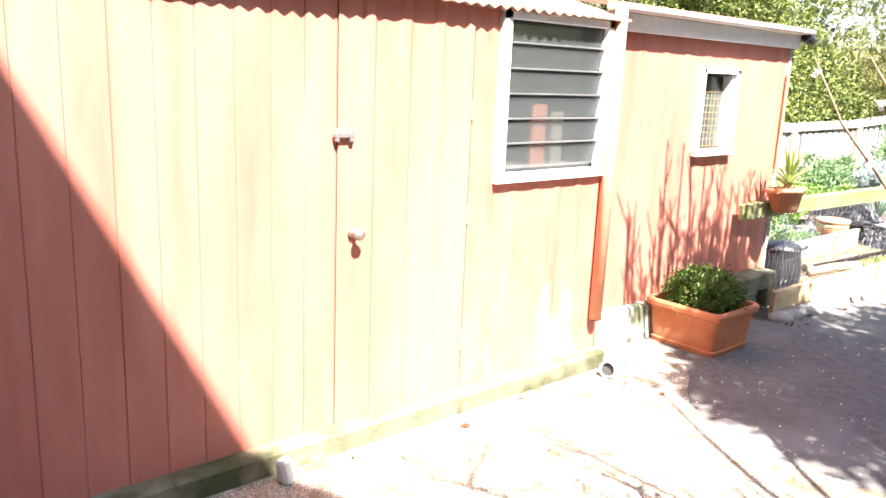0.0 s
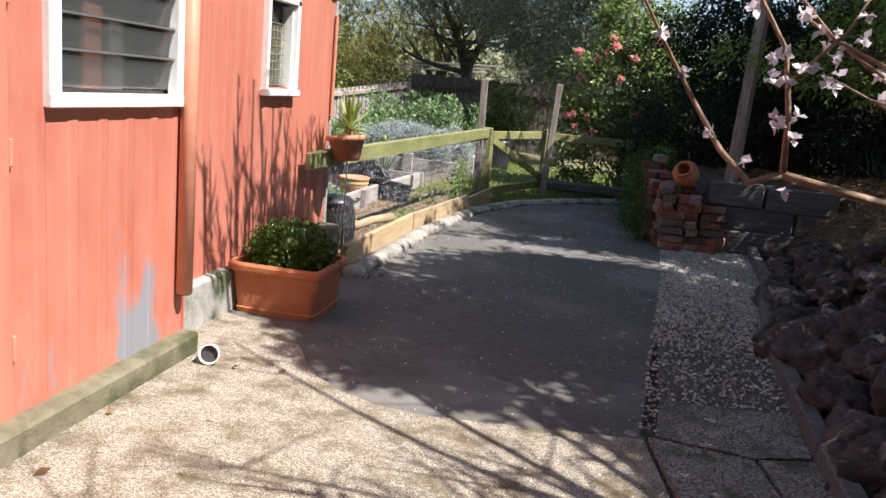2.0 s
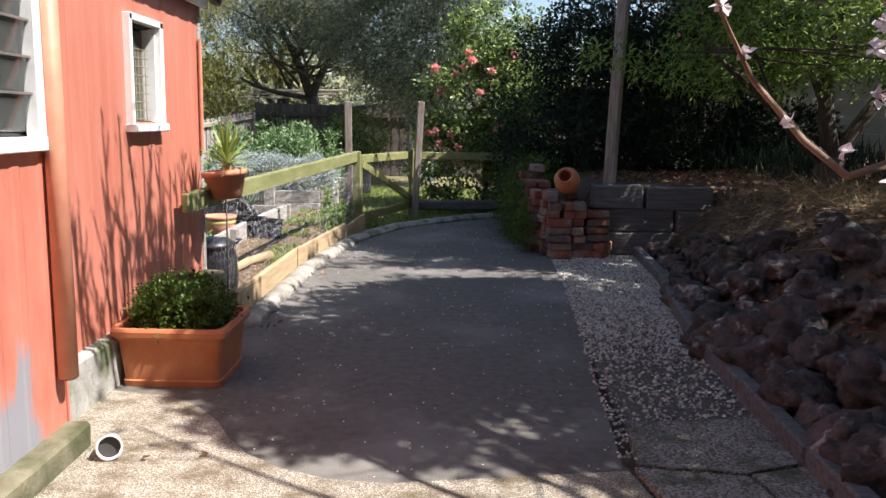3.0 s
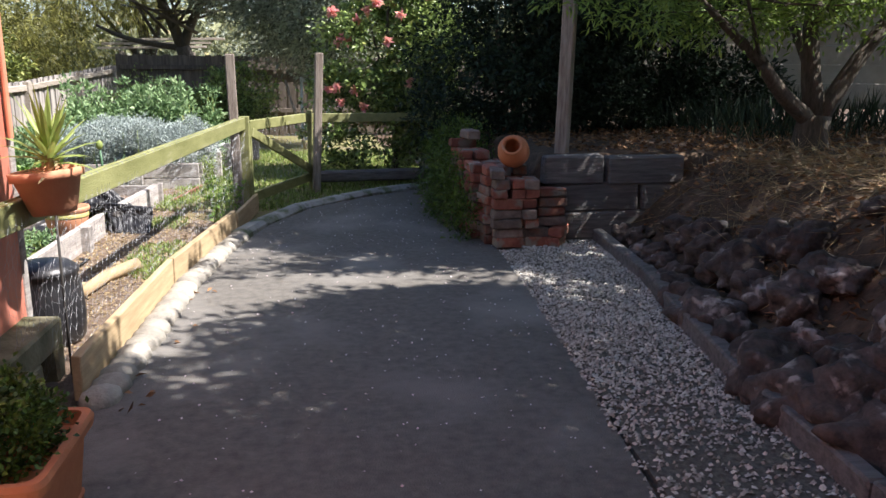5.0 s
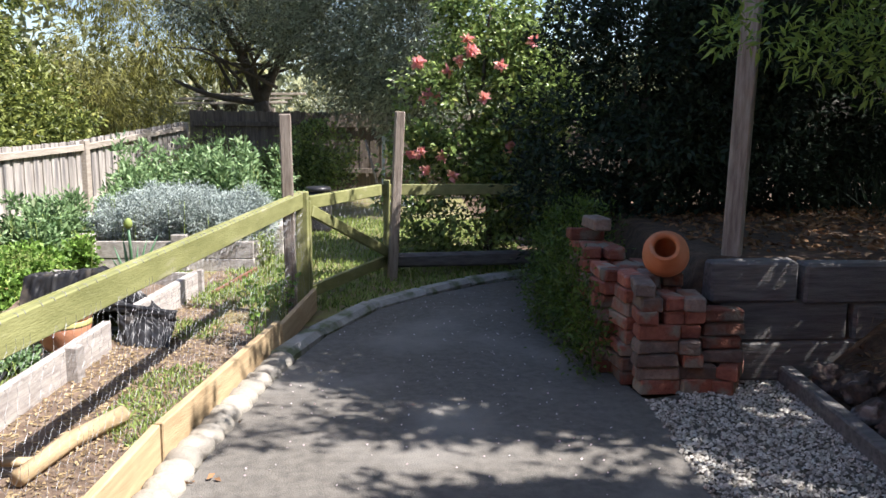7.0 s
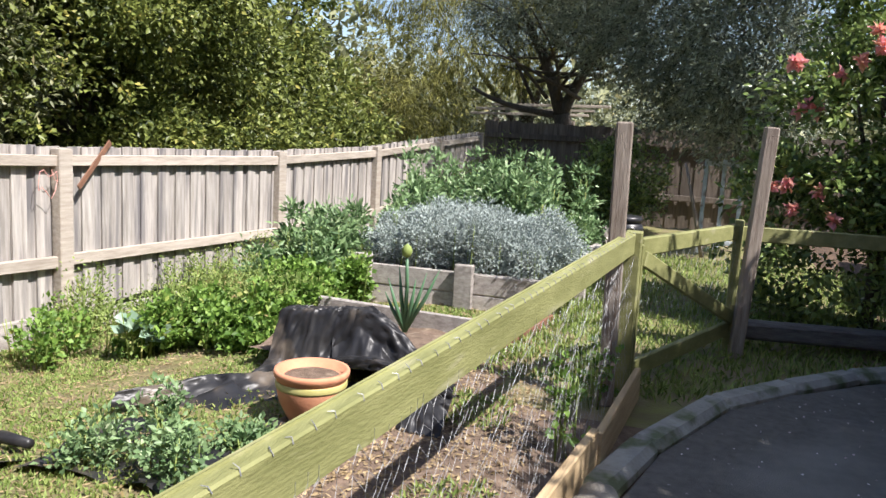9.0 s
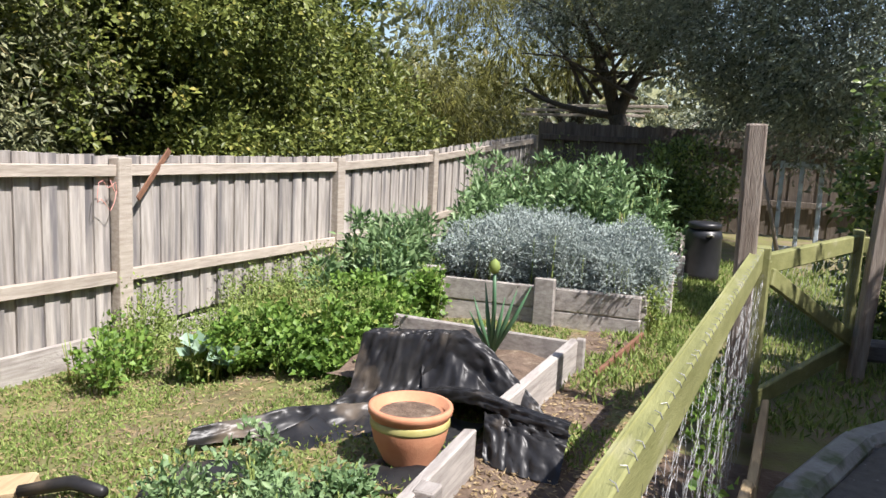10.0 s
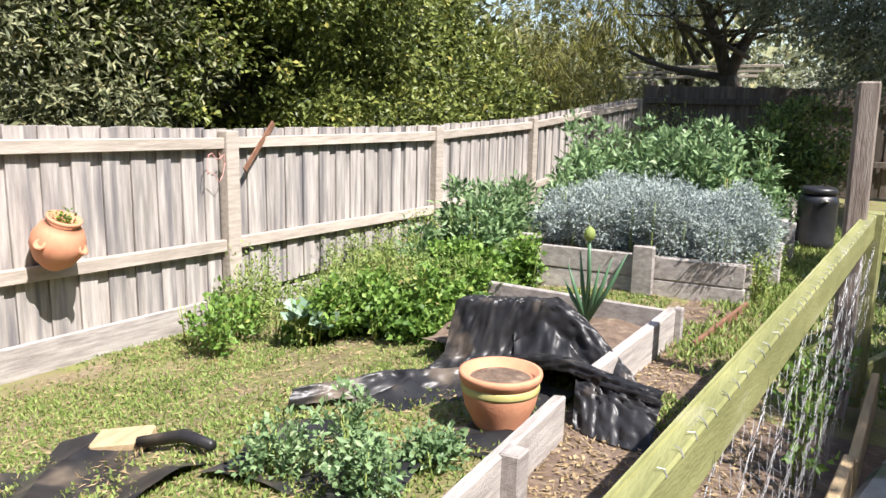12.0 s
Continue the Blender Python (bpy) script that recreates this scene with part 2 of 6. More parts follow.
L_FRESH = leafmat("fresh_leaf", (0.06, 0.11, 0.02), (0.3, 0.42, 0.09), 0.45, 0.4)
L_PARS = leafmat("parsley_leaf", (0.06, 0.13, 0.02), (0.25, 0.4, 0.08), 0.5, 0.35, (0.4, 0.42, 0.12))
L_WEED = leafmat("weed_leaf", (0.1, 0.16, 0.03), (0.33, 0.41, 0.12), 0.6, 0.3, (0.35, 0.27, 0.12))
L_BEAN = leafmat("bean_leaf", (0.08, 0.15, 0.06), (0.3, 0.43, 0.2), 0.45, 0.3, (0.46, 0.54, 0.32))
L_LAV = leafmat("lavender_leaf", (0.24, 0.28, 0.26), (0.44, 0.5, 0.47), 0.9, 0.2)
L_BOX = leafmat("box_leaf", (0.03, 0.06, 0.01), (0.14, 0.22, 0.04), 0.35, 0.25)
L_YUC = leafmat("yucca_leaf", (0.13, 0.22, 0.04), (0.4, 0.46, 0.14), 0.45, 0.3)
L_ONION = leafmat("onion_leaf", (0.06, 0.14, 0.08), (0.12, 0.24, 0.12), 0.4, 0.15)
L_KALE = leafmat("kale_leaf", (0.2, 0.32, 0.22), (0.34, 0.46, 0.34), 0.5, 0.2)


# ---- builders ----
def mesh_ob(name, verts, faces, material, parent=None, label="", smooth=False):
    me = bpy.data.meshes.new(name)
    me.from_pydata([tuple(v) for v in verts], [], [tuple(f) for f in faces])
    me.materials.append(material)
    if smooth:
        me.polygons.foreach_set("use_smooth", [True] * len(me.polygons))
    ob = new(name, me)
    if parent:
        ob.parent = parent
    if label:
        tagged(ob, label)
    return ob


def part(name, bm, material, parent=None, label="", smooth=False):
    """Link a bmesh as one mesh object, under a thing or a part."""
    me = bpy.data.meshes.new(name)
    bm.normal_update()
    bm.to_mesh(me)
    bm.free()
    me.materials.append(material)
    if smooth:
        me.polygons.foreach_set("use_smooth", [True] * len(me.polygons))
    ob = new(name, me)
    if parent:
        ob.parent = parent
    if label:
        tagged(ob, label)
    return ob


def thing(name, label, category, group="", kind="", at=(0, 0, 0)):
    e = new(name)
    e.empty_display_size = 0.1
    e.location = at
    return tagged(e, label, category, group, kind)


def block(size, m=None, bevel=0.006, wob=0.0):
    """A bevelled block about its centre, posed by m, with a little wobble of its corners."""
    bm = bmesh.new()
    bmesh.ops.create_cube(bm, size=1)
    for v in bm.verts:
        v.co = Vector([c * s + random.uniform(-wob, wob) for c, s in zip(v.co, size)])
    if bevel:
        bmesh.ops.bevel(bm, geom=bm.edges[:], offset=bevel, segments=1, affect="EDGES")
    if m is not None:
        bmesh.ops.transform(bm, matrix=m, verts=bm.verts)
    return bm


def beam(a, b, w, h, bevel=0.006, wob=0.002, roll=0.0):
    """A block of width w and height h from a to b."""
    a, b = Vector(a), Vector(b)
    d = b - a
    q = d.to_track_quat("Y", "Z").to_matrix().to_4x4()
    return block((w, d.length, h), Matrix.Translation((a + b) / 2) @ q @ Matrix.Rotation(roll, 4, "Y"), bevel, wob)


def lathe(profile, seg=28, m=None):
    """A turned shape from (radius, height) pairs."""
    bm = bmesh.new()
    rings = []
    for r, z in profile:
        rings.append([bm.verts.new((r * math.cos(2 * math.pi * k / seg), r * math.sin(2 * math.pi * k / seg), z)) for k in range(seg)])
    for p, q in zip(rings, rings[1:]):
        for k in range(seg):
            bm.faces.new((p[k], p[(k + 1) % seg], q[(k + 1) % seg], q[k]))
    if profile[0][0] > 0.001:
        bm.faces.new(rings[0][::-1])
    if profile[-1][0] > 0.001:
        bm.faces.new(rings[-1])
    if m is not None:
        bmesh.ops.transform(bm, matrix=m, verts=bm.verts)
    return bm


def tube_data(paths, sides=6):
    """Verts and faces of tapered tubes; each path is a list of (point, radius)."""
    vs, fs = [], []
    for path in paths:
        n0 = len(vs)
        for i, (p, r) in enumerate(path):
            a = Vector(path[max(i - 1, 0)][0])
            b = Vector(path[min(i + 1, len(path) - 1)][0])
            q = (b - a).to_track_quat("Z", "Y")
            for k in range(sides):
                t = 2 * math.pi * k / sides
                vs.append(Vector(p) + q @ Vector((r * math.cos(t), r * math.sin(t), 0)))
        for i in range(len(path) - 1):
            for k in range(sides):
                a = n0 + i * sides
                fs.append((a + k, a + (k + 1) % sides, a + sides + (k + 1) % sides, a + sides + k))
        fs.append(tuple(range(n0 + sides - 1, n0 - 1, -1)))
        e = n0 + (len(path) - 1) * sides
        fs.append(tuple(range(e, e + sides)))
    return vs, fs


def tubes(name, paths, material, parent=None, sides=6, label=""):
    vs, fs = tube_data(paths, sides)
    return mesh_ob(name, vs, fs, material, parent, label, True)


def leaves(name, pos, out, length, width, material, parent=None, label="", spread=0.9, droop=0.0, fold=0.25):
    """Folded leaves at pos, growing along out with scatter; two triangles each."""
    n = len(pos)
    d = out / np.maximum(np.linalg.norm(out, axis=1, keepdims=True), 1e-6) + rng.normal(0, spread, (n, 3))
    d[:, 2] -= droop
    d /= np.maximum(np.linalg.norm(d, axis=1, keepdims=True), 1e-6)
    s = np.cross(d, rng.normal(0, 0.6, (n, 3)) + [0.25, -0.15, 0.9])
    s /= np.maximum(np.linalg.norm(s, axis=1, keepdims=True), 1e-6)
    up = np.cross(s, d)
    ln = (length * rng.uniform(0.6, 1.25, n))[:, None]
    wd = (width * rng.uniform(0.7, 1.2, n))[:, None]
    v = np.empty((n, 4, 3))
    v[:, 0] = pos
    v[:, 1] = pos + d * ln * 0.5 + s * wd * 0.5 + up * wd * fold
    v[:, 2] = pos + d * ln
    v[:, 3] = pos + d * ln * 0.5 - s * wd * 0.5 + up * wd * fold
    base = np.arange(n)[:, None] * 4
    tri = (base + np.array([[0, 1, 2, 0, 2, 3]])).reshape(-1)
    me = bpy.data.meshes.new(name)
    me.vertices.add(n * 4)
    me.vertices.foreach_set("co", v.reshape(-1))
    me.loops.add(n * 6)
    me.loops.foreach_set("vertex_index", tri.astype(np.int32))
    me.polygons.add(n * 2)
    me.polygons.foreach_set("loop_start", np.arange(n * 2, dtype=np.int32) * 3)
    me.update(calc_edges=True)
    me.materials.append(material)
    ob = new(name, me)
    if parent:
        ob.parent = parent
    if label:
        tagged(ob, label)
    return ob


def crown_points(blobs, clumps, per, size, shell=0.75):
    """Clump by clump points in ellipsoids (x, y, z, rx, ry, rz), mostly near their surface, and their way outward."""
    vol = np.array([b[3] * b[4] + b[4] * b[5] + b[3] * b[5] for b in blobs])
    pick = rng.choice(len(blobs), clumps, p=vol / vol.sum())
    bl = np.array(blobs)[pick]
    d = rng.normal(0, 1, (clumps, 3))
    d /= np.linalg.norm(d, axis=1, keepdims=True)
    r = np.where(rng.random(clumps) < shell, rng.uniform(0.8, 1.08, clumps), rng.uniform(0.2, 0.8, clumps))[:, None]
    c = bl[:, :3] + d * r * bl[:, 3:]
    sz = size * rng.uniform(0.5, 1.4, clumps)
    p = np.repeat(c, per, 0) + rng.normal(0, 1, (clumps * per, 3)) * np.repeat(sz, per)[:, None] * np.array([1, 1, 0.75])
    o = np.repeat(d, per, 0) * 0.6 + (p - np.repeat(c, per, 0)) / np.repeat(sz, per)[:, None] * 0.5
    return p, o


def tree(name, label, category, trunks, blobs, clumps, per, size, length, width, material, bark=None, droop=0.1, shell=0.75, spread=0.7):
    t = thing(name, label, category, at=tuple(trunks[0][0][0]))
    base = Vector(trunks[0][0][0])
    inv = [[(Vector(p) - base, r) for p, r in path] for path in trunks]
    tubes("trunk", inv, bark or M_BARK, t, 7)
    p, o = crown_points(blobs, clumps, per, size, shell)
    leaves("crown", p - np.array(base), o, length, width, material, t, spread=spread, droop=droop)
    return t


def lumpy(blobs, n, r, keep=True):
    """Smaller bulges set over the surface of each ellipsoid, for an uneven crown with shaded hollows."""
    out = []
    for b in blobs:
        for _ in range(n):
            d = rng.normal(0, 1, 3)
            d /= np.linalg.norm(d)
            q = rng.uniform(0.6, 1.3) * r
            out.append((b[0] + d[0] * b[3] * 0.9, b[1] + d[1] * b[4] * 0.9, b[2] + d[2] * b[5] * 0.9, q, q, q * 0.7))
    return out + (list(blobs) if keep else [])


def lerp(a, b, t):
    return a + (b - a) * t


def step(a, b, x):
    t = min(max((x - a) / (b - a), 0.0), 1.0)
    return t * t * (3 - 2 * t)


def ground_z(x, y):
    """Height of the ground sheet: garden falls to the fence, the bed on the other side is banked up."""
    z = -0.03
    g = step(-2.6, -2.75, x) * step(5.3, 5.6, y)
    z += g * (0.02 - 0.3 * step(-3.9, -6.3, x) + 0.034 * max(0.0, min(y, 22) - 11) * step(-3.0, -5.5, x))
    if x < -2.75 and y < 5.6:
        z = -0.05
    edge = 0.03 + (0.5 - 0.03) * step(3.0, 8.0, y)
    bank = step(edge - 0.02, edge + 1.15, x)
    z += bank * 0.7 * step(11.5, 10.5, y) + step(1.0, 4.0, x) * 0.12
    if y > 8.0 and x > -0.2:
        z = max(z, -0.03 + 0.72 * step(-0.15, 0.15, x) * step(8.02, 8.1, y) * step(12.5, 11.0, y))
    z += 0.012 * noise.noise((x * 3, y * 3, 0)) * (1 if (x > edge or x < -2.7) else 0)
    return z


def drape(name, xs, ys, zf, material, parent=None, smooth=True):
    vs = [(x, y, zf(x, y)) for y in ys for x in xs]
    w = len(xs)
    fs = [(j * w + i, j * w + i + 1, (j + 1) * w + i + 1, (j + 1) * w + i) for j in range(len(ys) - 1) for i in range(w - 1)]
    return mesh_ob(name, vs, fs, material, parent, "", smooth)


def at_ground(p, dz=0.0):
    return np.array([(x, y, ground_z(x, y) + dz) for x, y in p])


# ---- ground and paving ----
gx = sorted(set(list(np.linspace(-120, -12, 14)) + list(np.linspace(-12, -7, 12)) + list(np.linspace(-7, 3.4, 131)) + list(np.linspace(3.4, 10, 14)) + list(np.linspace(10, 120, 14))))
gy = sorted(set(list(np.linspace(-120, -4, 14)) + list(np.linspace(-4, 1, 16)) + list(np.linspace(1, 13, 121)) + list(np.linspace(13, 24, 34)) + list(np.linspace(24, 130, 14))))
ground = drape("ground", gx, gy, ground_z, M_GRASSG)
tagged(ground, "weedy green and brown garden ground with bare soil", "ground", kind="structure")
ground.data.materials.append(M_MULCH)
ground.data.materials.append(M_SOIL)
for poly in ground.data.polygons:
    c = poly.center
    if c.x > -0.6:
        poly.material_index = 1
    elif c.x > -3.45 and c.y < 9.3 or -3.42 < c.x < -3.0 and c.y < 11.6:
        poly.material_index = 2


def sheet(name, outline, z0, z1, material, label, category):
    """A slab with a given outline."""
    bm = bmesh.new()
    lo = [bm.verts.new((x, y, z0)) for x, y in outline]
    hi = [bm.verts.new((x, y, z1)) for x, y in outline]
    bm.faces.new(hi)
    bm.faces.new(lo[::-1])
    for i in range(len(outline)):
        j = (i + 1) % len(outline)
        bm.faces.new((lo[i], lo[j], hi[j], hi[i]))
    return tagged(part(name, bm, material), label, category, kind="structure")


sheet("driveway", [(-2.88, 3.8), (-2.4, 3.6), (-2.2, 3.2), (-1.85, 3.0), (-1.5, 2.95), (-0.64, 3.1), (-0.52, 4.45), (-0.42, 5.5), (-0.33, 6.7), (-0.28, 7.6), (-0.42, 8.6), (-0.4, 9.9),
                   (-0.1, 11.1), (-0.25, 11.1), (-0.95, 10.62), (-1.72, 9.86), (-2.05, 9.14), (-2.26, 8.2), (-2.38, 7.2), (-2.42, 6.2), (-2.5, 5.1), (-2.9, 4.9), (-2.9, 3.85)],
      -0.1, 0.0, M_DRIVE, "dark grey concrete driveway strewn with small petals", "driveway")
sheet("paving", [(-2.75, -4), (3, -4), (0.6, -0.5), (-0.3, 1.2), (-0.62, 3.165), (-1.5, 3.025), (-1.72, 3.05), (-1.9, 3.13), (-2.06, 3.25), (-2.17, 3.4), (-2.27, 3.58), (-2.4, 3.74), (-2.56, 3.86), (-2.86, 3.92), (-2.86, 3.2), (-2.75, 3.2)],
      -0.1, 0.004, M_AGG, "pale exposed aggregate concrete paving, worn and mossy", "paving")
for name, pts in (("paving_slab", [(-0.6, 3.16), (-0.45, 2.3), (-0.1, 2.4), (-0.2, 3.1)]), ("paving_slab", [(-0.18, 3.12), (-0.08, 2.42), (0.2, 2.5), (0.06, 3.2)]),
                  ("paving_slab", [(-0.28, 1.25), (0.3, 0.4), (0.35, 2.4), (-0.44, 2.27)]), ("paving_slab", [(-0.57, 3.2), (-0.2, 3.14), (0.04, 3.24), (0.07, 3.7), (-0.53, 3.62)])):
    sheet(name, pts, -0.1, 0.012 + random.uniform(0, 0.01), M_SLAB, "cracked mossy aggregate paving slab", "slab")
sheet("gravel_strip", [(-0.52, 3.64), (0.1, 3.7), (0.14, 4.7), (0.3, 5.9), (0.47, 6.9), (0.52, 8.02), (-0.27, 7.72), (-0.31, 6.7), (-0.4, 5.5), (-0.5, 4.45)],
      -0.1, 0.0, M_GRAVEL, "strip of dark soil under white gravel", "gravel")


def drive_right(y):
    return float(np.interp(y, [3.2, 4.45, 5.5, 6.7, 7.7], [-0.62, -0.52, -0.42, -0.33, -0.28]))


def edge_x(y):
    return float(np.interp(y, [2.4, 3.2, 4.7, 5.9, 6.8, 8.05], [0.0, 0.03, 0.11, 0.28, 0.44, 0.53]))


# white gravel, thinning towards the near end
pts = []
while len(pts) < 11000:
    y = rng.uniform(3.25, 8.0)
    x = rng.uniform(drive_right(y) - 0.02, edge_x(y) + 0.02)
    keep = 0.25 + 0.75 * step(4.3, 6.0, y)
    if y > 7.7 and x < -0.1 and y > 7.7 + (x + 0.1) * 0.2:
        continue
    if rng.random() < keep:
        pts.append((x, y))
vs, fs = [], []
for x, y in pts:
    r = rng.uniform(0.005, 0.014)
    a = rng.uniform(0, 6.28)
    e = rng.uniform(0.5, 0.9)
    k = len(vs)
    for j in range(5):
        t = a + j * 1.2566
        vs.append((x + r * math.cos(t), y + r * e * math.sin(t), rng.uniform(0.0, 0.012)))
    vs.append((x, y, rng.uniform(0.01, 0.02)))
    for j in range(5):
        fs.append((k + j, k + (j + 1) % 5, k + 5))
tagged(mesh_ob("gravel", vs, fs, M_PEB), "small white and grey gravel chips on dark soil", "gravel", kind="stuff")

# fallen petals and chips on the driveway and paving
p = np.stack([rng.uniform(-2.45, -0.3, 900), rng.uniform(1.0, 10.5, 900)], 1)
p = np.array([q for q in p if q[0] < drive_right(min(q[1], 7.7)) and q[0] > np.interp(q[1], [8, 9.2, 9.9, 10.6], [-2.4, -2.0, -1.65, -0.9])])
tagged(leaves("fallen_petals", np.c_[p, np.full(len(p), 0.006)], np.tile([1, 0, 0.02], (len(p), 1)) * rng.choice([-1, 1], (len(p), 1)), 0.012, 0.01, M_PETAL, spread=0.25, fold=0.1),
       "tiny white fallen petals", "petals", kind="stuff")
p = np.array([(rng.uniform(-2.66, -2.2), rng.uniform(0.3, 3.4)) for _ in range(14)] + [(rng.uniform(-2.5, -2.3), rng.uniform(5.0, 7.8)) for _ in range(26)])
tagged(leaves("fallen_leaves", np.c_[p, np.full(len(p), 0.01)], np.tile([1, 0.3, 0.1], (len(p), 1)), 0.05, 0.025, M_LITTER, spread=0.4),
       "a few dry orange leaves on the paving", "leaves", kind="stuff")

# kerb beside the driveway: rounded lumps, then a smooth low run round the bend
kerb = thing("kerb", "low rounded grey concrete kerb along the driveway", "kerb", kind="structure")
bm = bmesh.new()
bmesh.ops.create_icosphere(bm, subdivisions=2, radius=1)
for v in bm.verts:
    v.co = Vector((v.co.x * 0.085, v.co.y * 0.105, v.co.z * 0.06))
    v.co += Vector((1, 1, 1)) * 0.006 * noise.noise(v.co * 30)
lump = part("kerb_stone", bm, M_KERB, kerb, smooth=True)
lump_me = lump.data
curve = [(-2.53, 5.15), (-2.5, 6.0), (-2.47, 7.0), (-2.36, 8.0), (-2.28, 8.5)]
n = 26
for i in range(n):
    y = lerp(5.18, 8.35, i / (n - 1))
    x = float(np.interp(y, [c[1] for c in curve], [c[0] for c in curve]))
    o = lump if i == 0 else new("kerb_stone", lump_me)
    o.parent = kerb
    o.location = (x + random.uniform(-0.006, 0.006), y, 0.005)
    o.rotation_euler = (0, 0, random.uniform(-0.3, 0.3))
run = [(-2.33, 8.35), (-2.18, 8.95), (-1.85, 9.75), (-1.45, 10.25), (-1.05, 10.68), (-0.6, 11.0), (-0.1, 11.3)]
for a, b in zip(run, run[1:]):
    part("kerb_length", beam((*a, 0.005), (*b, 0.005), 0.16, 0.1, 0.035, 0.008), M_GREY, kerb)

# ---- shed ----
shed = thing("shed", "old shed of faded salmon-red boards with white window frames", "shed", at=(-2.76, 2, 0))
SH = Vector((-2.76, 2, 0))


def sh(name, bm, material, parent=None, label="", smooth=False):
    bmesh.ops.translate(bm, verts=bm.verts, vec=-SH)
    return part(name, bm, material, parent or shed, label, smooth)


XN, XF = -2.76, -2.91
EAVE = 1.93
# cladding boards to the near side of the door
for i in range(26):
    y1 = 1.465 - i * 0.15
    sh("cladding_board", block((0.022, 0.1496, EAVE + 0.06 - 0.08), Matrix.Translation((XN - 0.011 + random.uniform(-0.002, 0.002), y1 - 0.075, (EAVE + 0.06 + 0.08) / 2)), 0.004), M_RED)
# backing walls (near-black, so seams look unlit) and body, thick, with openings left free
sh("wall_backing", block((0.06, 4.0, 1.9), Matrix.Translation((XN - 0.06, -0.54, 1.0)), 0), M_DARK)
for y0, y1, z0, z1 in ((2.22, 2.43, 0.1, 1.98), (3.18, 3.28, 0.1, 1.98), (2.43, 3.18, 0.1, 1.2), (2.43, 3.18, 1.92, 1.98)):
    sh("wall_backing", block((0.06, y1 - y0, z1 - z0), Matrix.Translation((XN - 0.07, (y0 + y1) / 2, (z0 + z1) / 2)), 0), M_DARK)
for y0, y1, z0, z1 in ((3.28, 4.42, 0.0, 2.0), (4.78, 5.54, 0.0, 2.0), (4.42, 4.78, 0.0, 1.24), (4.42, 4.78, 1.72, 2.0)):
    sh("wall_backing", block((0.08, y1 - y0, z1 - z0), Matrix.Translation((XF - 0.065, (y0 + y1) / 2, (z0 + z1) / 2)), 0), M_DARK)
sh("end_wall", block((3.0, 0.06, 2.0), Matrix.Translation((XF - 1.53, 5.51, 1.0)), 0.003), M_RED)
sh("end_wall", block((3.0, 0.06, 2.0), Matrix.Translation((XF - 1.4, -2.55, 1.0)), 0.003), M_RED)
sh("back_wall", block((0.06, 8.1, 2.6), Matrix.Translation((-5.9, 1.5, 1.3)), 0.003), M_RED)
sh("inner_floor", block((2.9, 8.0, 0.1), Matrix.Translation((-4.4, 1.5, 0.0)), 0), M_GREY)


def ribbed(x, y0, y1, zlo, zhi, pitch, depth, holes=()):
    """A sheet of pressed iron with shallow upright ribs, cut round rectangular holes (y0, y1, z0, z1)."""
    ys = [y0]
    k = 0
    while True:
        for f, d in ((0.0, 0), (0.62, 0), (0.7, 1), (0.92, 1)):
            y = y0 + (k + f) * pitch
            if y0 < y < y1:
                ys.append(y)
        k += 1
        if y0 + k * pitch > y1:
            break
    ys += [y1] + [h for q in holes for h in q[:2]]
    ys = sorted(set(ys))
    zs = sorted({zlo, zhi, *[h for q in holes for h in q[2:]]})

    def dx(y):
        f = ((y - y0) / pitch) % 1
        return depth if 0.66 < f < 0.95 else 0.0
    bm = bmesh.new()
    cache = {}

    def vert(y, z, back):
        key = (round(y, 4), round(z, 4), back)
        if key not in cache:
            cache[key] = bm.verts.new((x + dx(y) - (0.012 if back else 0), y, z))
        return cache[key]
    for a, b in zip(ys, ys[1:]):
        for c, d in zip(zs, zs[1:]):
            my, mz = (a + b) / 2, (c + d) / 2
            if any(h[0] < my < h[1] and h[2] < mz < h[3] for h in holes):
                continue
            bm.faces.new((vert(a, c, 0), vert(b, c, 0), vert(b, d, 0), vert(a, d, 0)))
            bm.faces.new((vert(a, d, 1), vert(b, d, 1), vert(b, c, 1), vert(a, c, 1)))
    return bm


door = sh("door", ribbed(XN + 0.004, 1.4675, 2.206, 0.105, EAVE + 0.05, 0.19, 0.008), M_RED, label="salmon-red ribbed sheet door, closed")
# near-black strips set in the gaps beside the door to read as shade
sh("door_gap_strip", block((0.02, 0.005, 1.86), Matrix.Translation((XN - 0.014, 1.474, 1.03)), 0), M_DARK, door)
sh("door_gap_strip", block((0.02, 0.01, 1.86), Matrix.Translation((XN - 0.012, 2.211, 1.03)), 0), M_DARK, door)
for z in (1.5, 1.0, 0.35):
    sh("hinge", block((0.012, 0.014, 0.09), Matrix.Translation((XN + 0.012, 2.212, z)), 0.003), M_PIPE, door)
latch = sh("latch", block((0.02, 0.1, 0.025), Matrix.Translation((XN + 0.02, 1.49, 1.4)), 0.004), M_STEEL, door, "steel barrel bolt")
for y in (1.455, 1.525):
    sh("bolt_plate", block((0.018, 0.02, 0.055), Matrix.Translation((XN + 0.02, y, 1.398)), 0.004), M_STEEL, latch)
sh("handle", lathe([(0.0, 0), (0.024, 0.004), (0.024, 0.012), (0.01, 0.02), (0.01, 0.04), (0.024, 0.05), (0.026, 0.06), (0.0, 0.066)], 16,
                   pose(XN + 0.01, 1.545, 0.98, 0, 90, 0)), M_STEEL, door, "worn round door knob", True)
sh("wall_panel", ribbed(XN + 0.002, 2.218, 3.29, 0.1, EAVE + 0.06, 0.17, 0.004, holes=((2.42, 3.19, 1.185, 1.93),)), M_REDWEAR, label="red iron panel worn to grey metal near its foot")
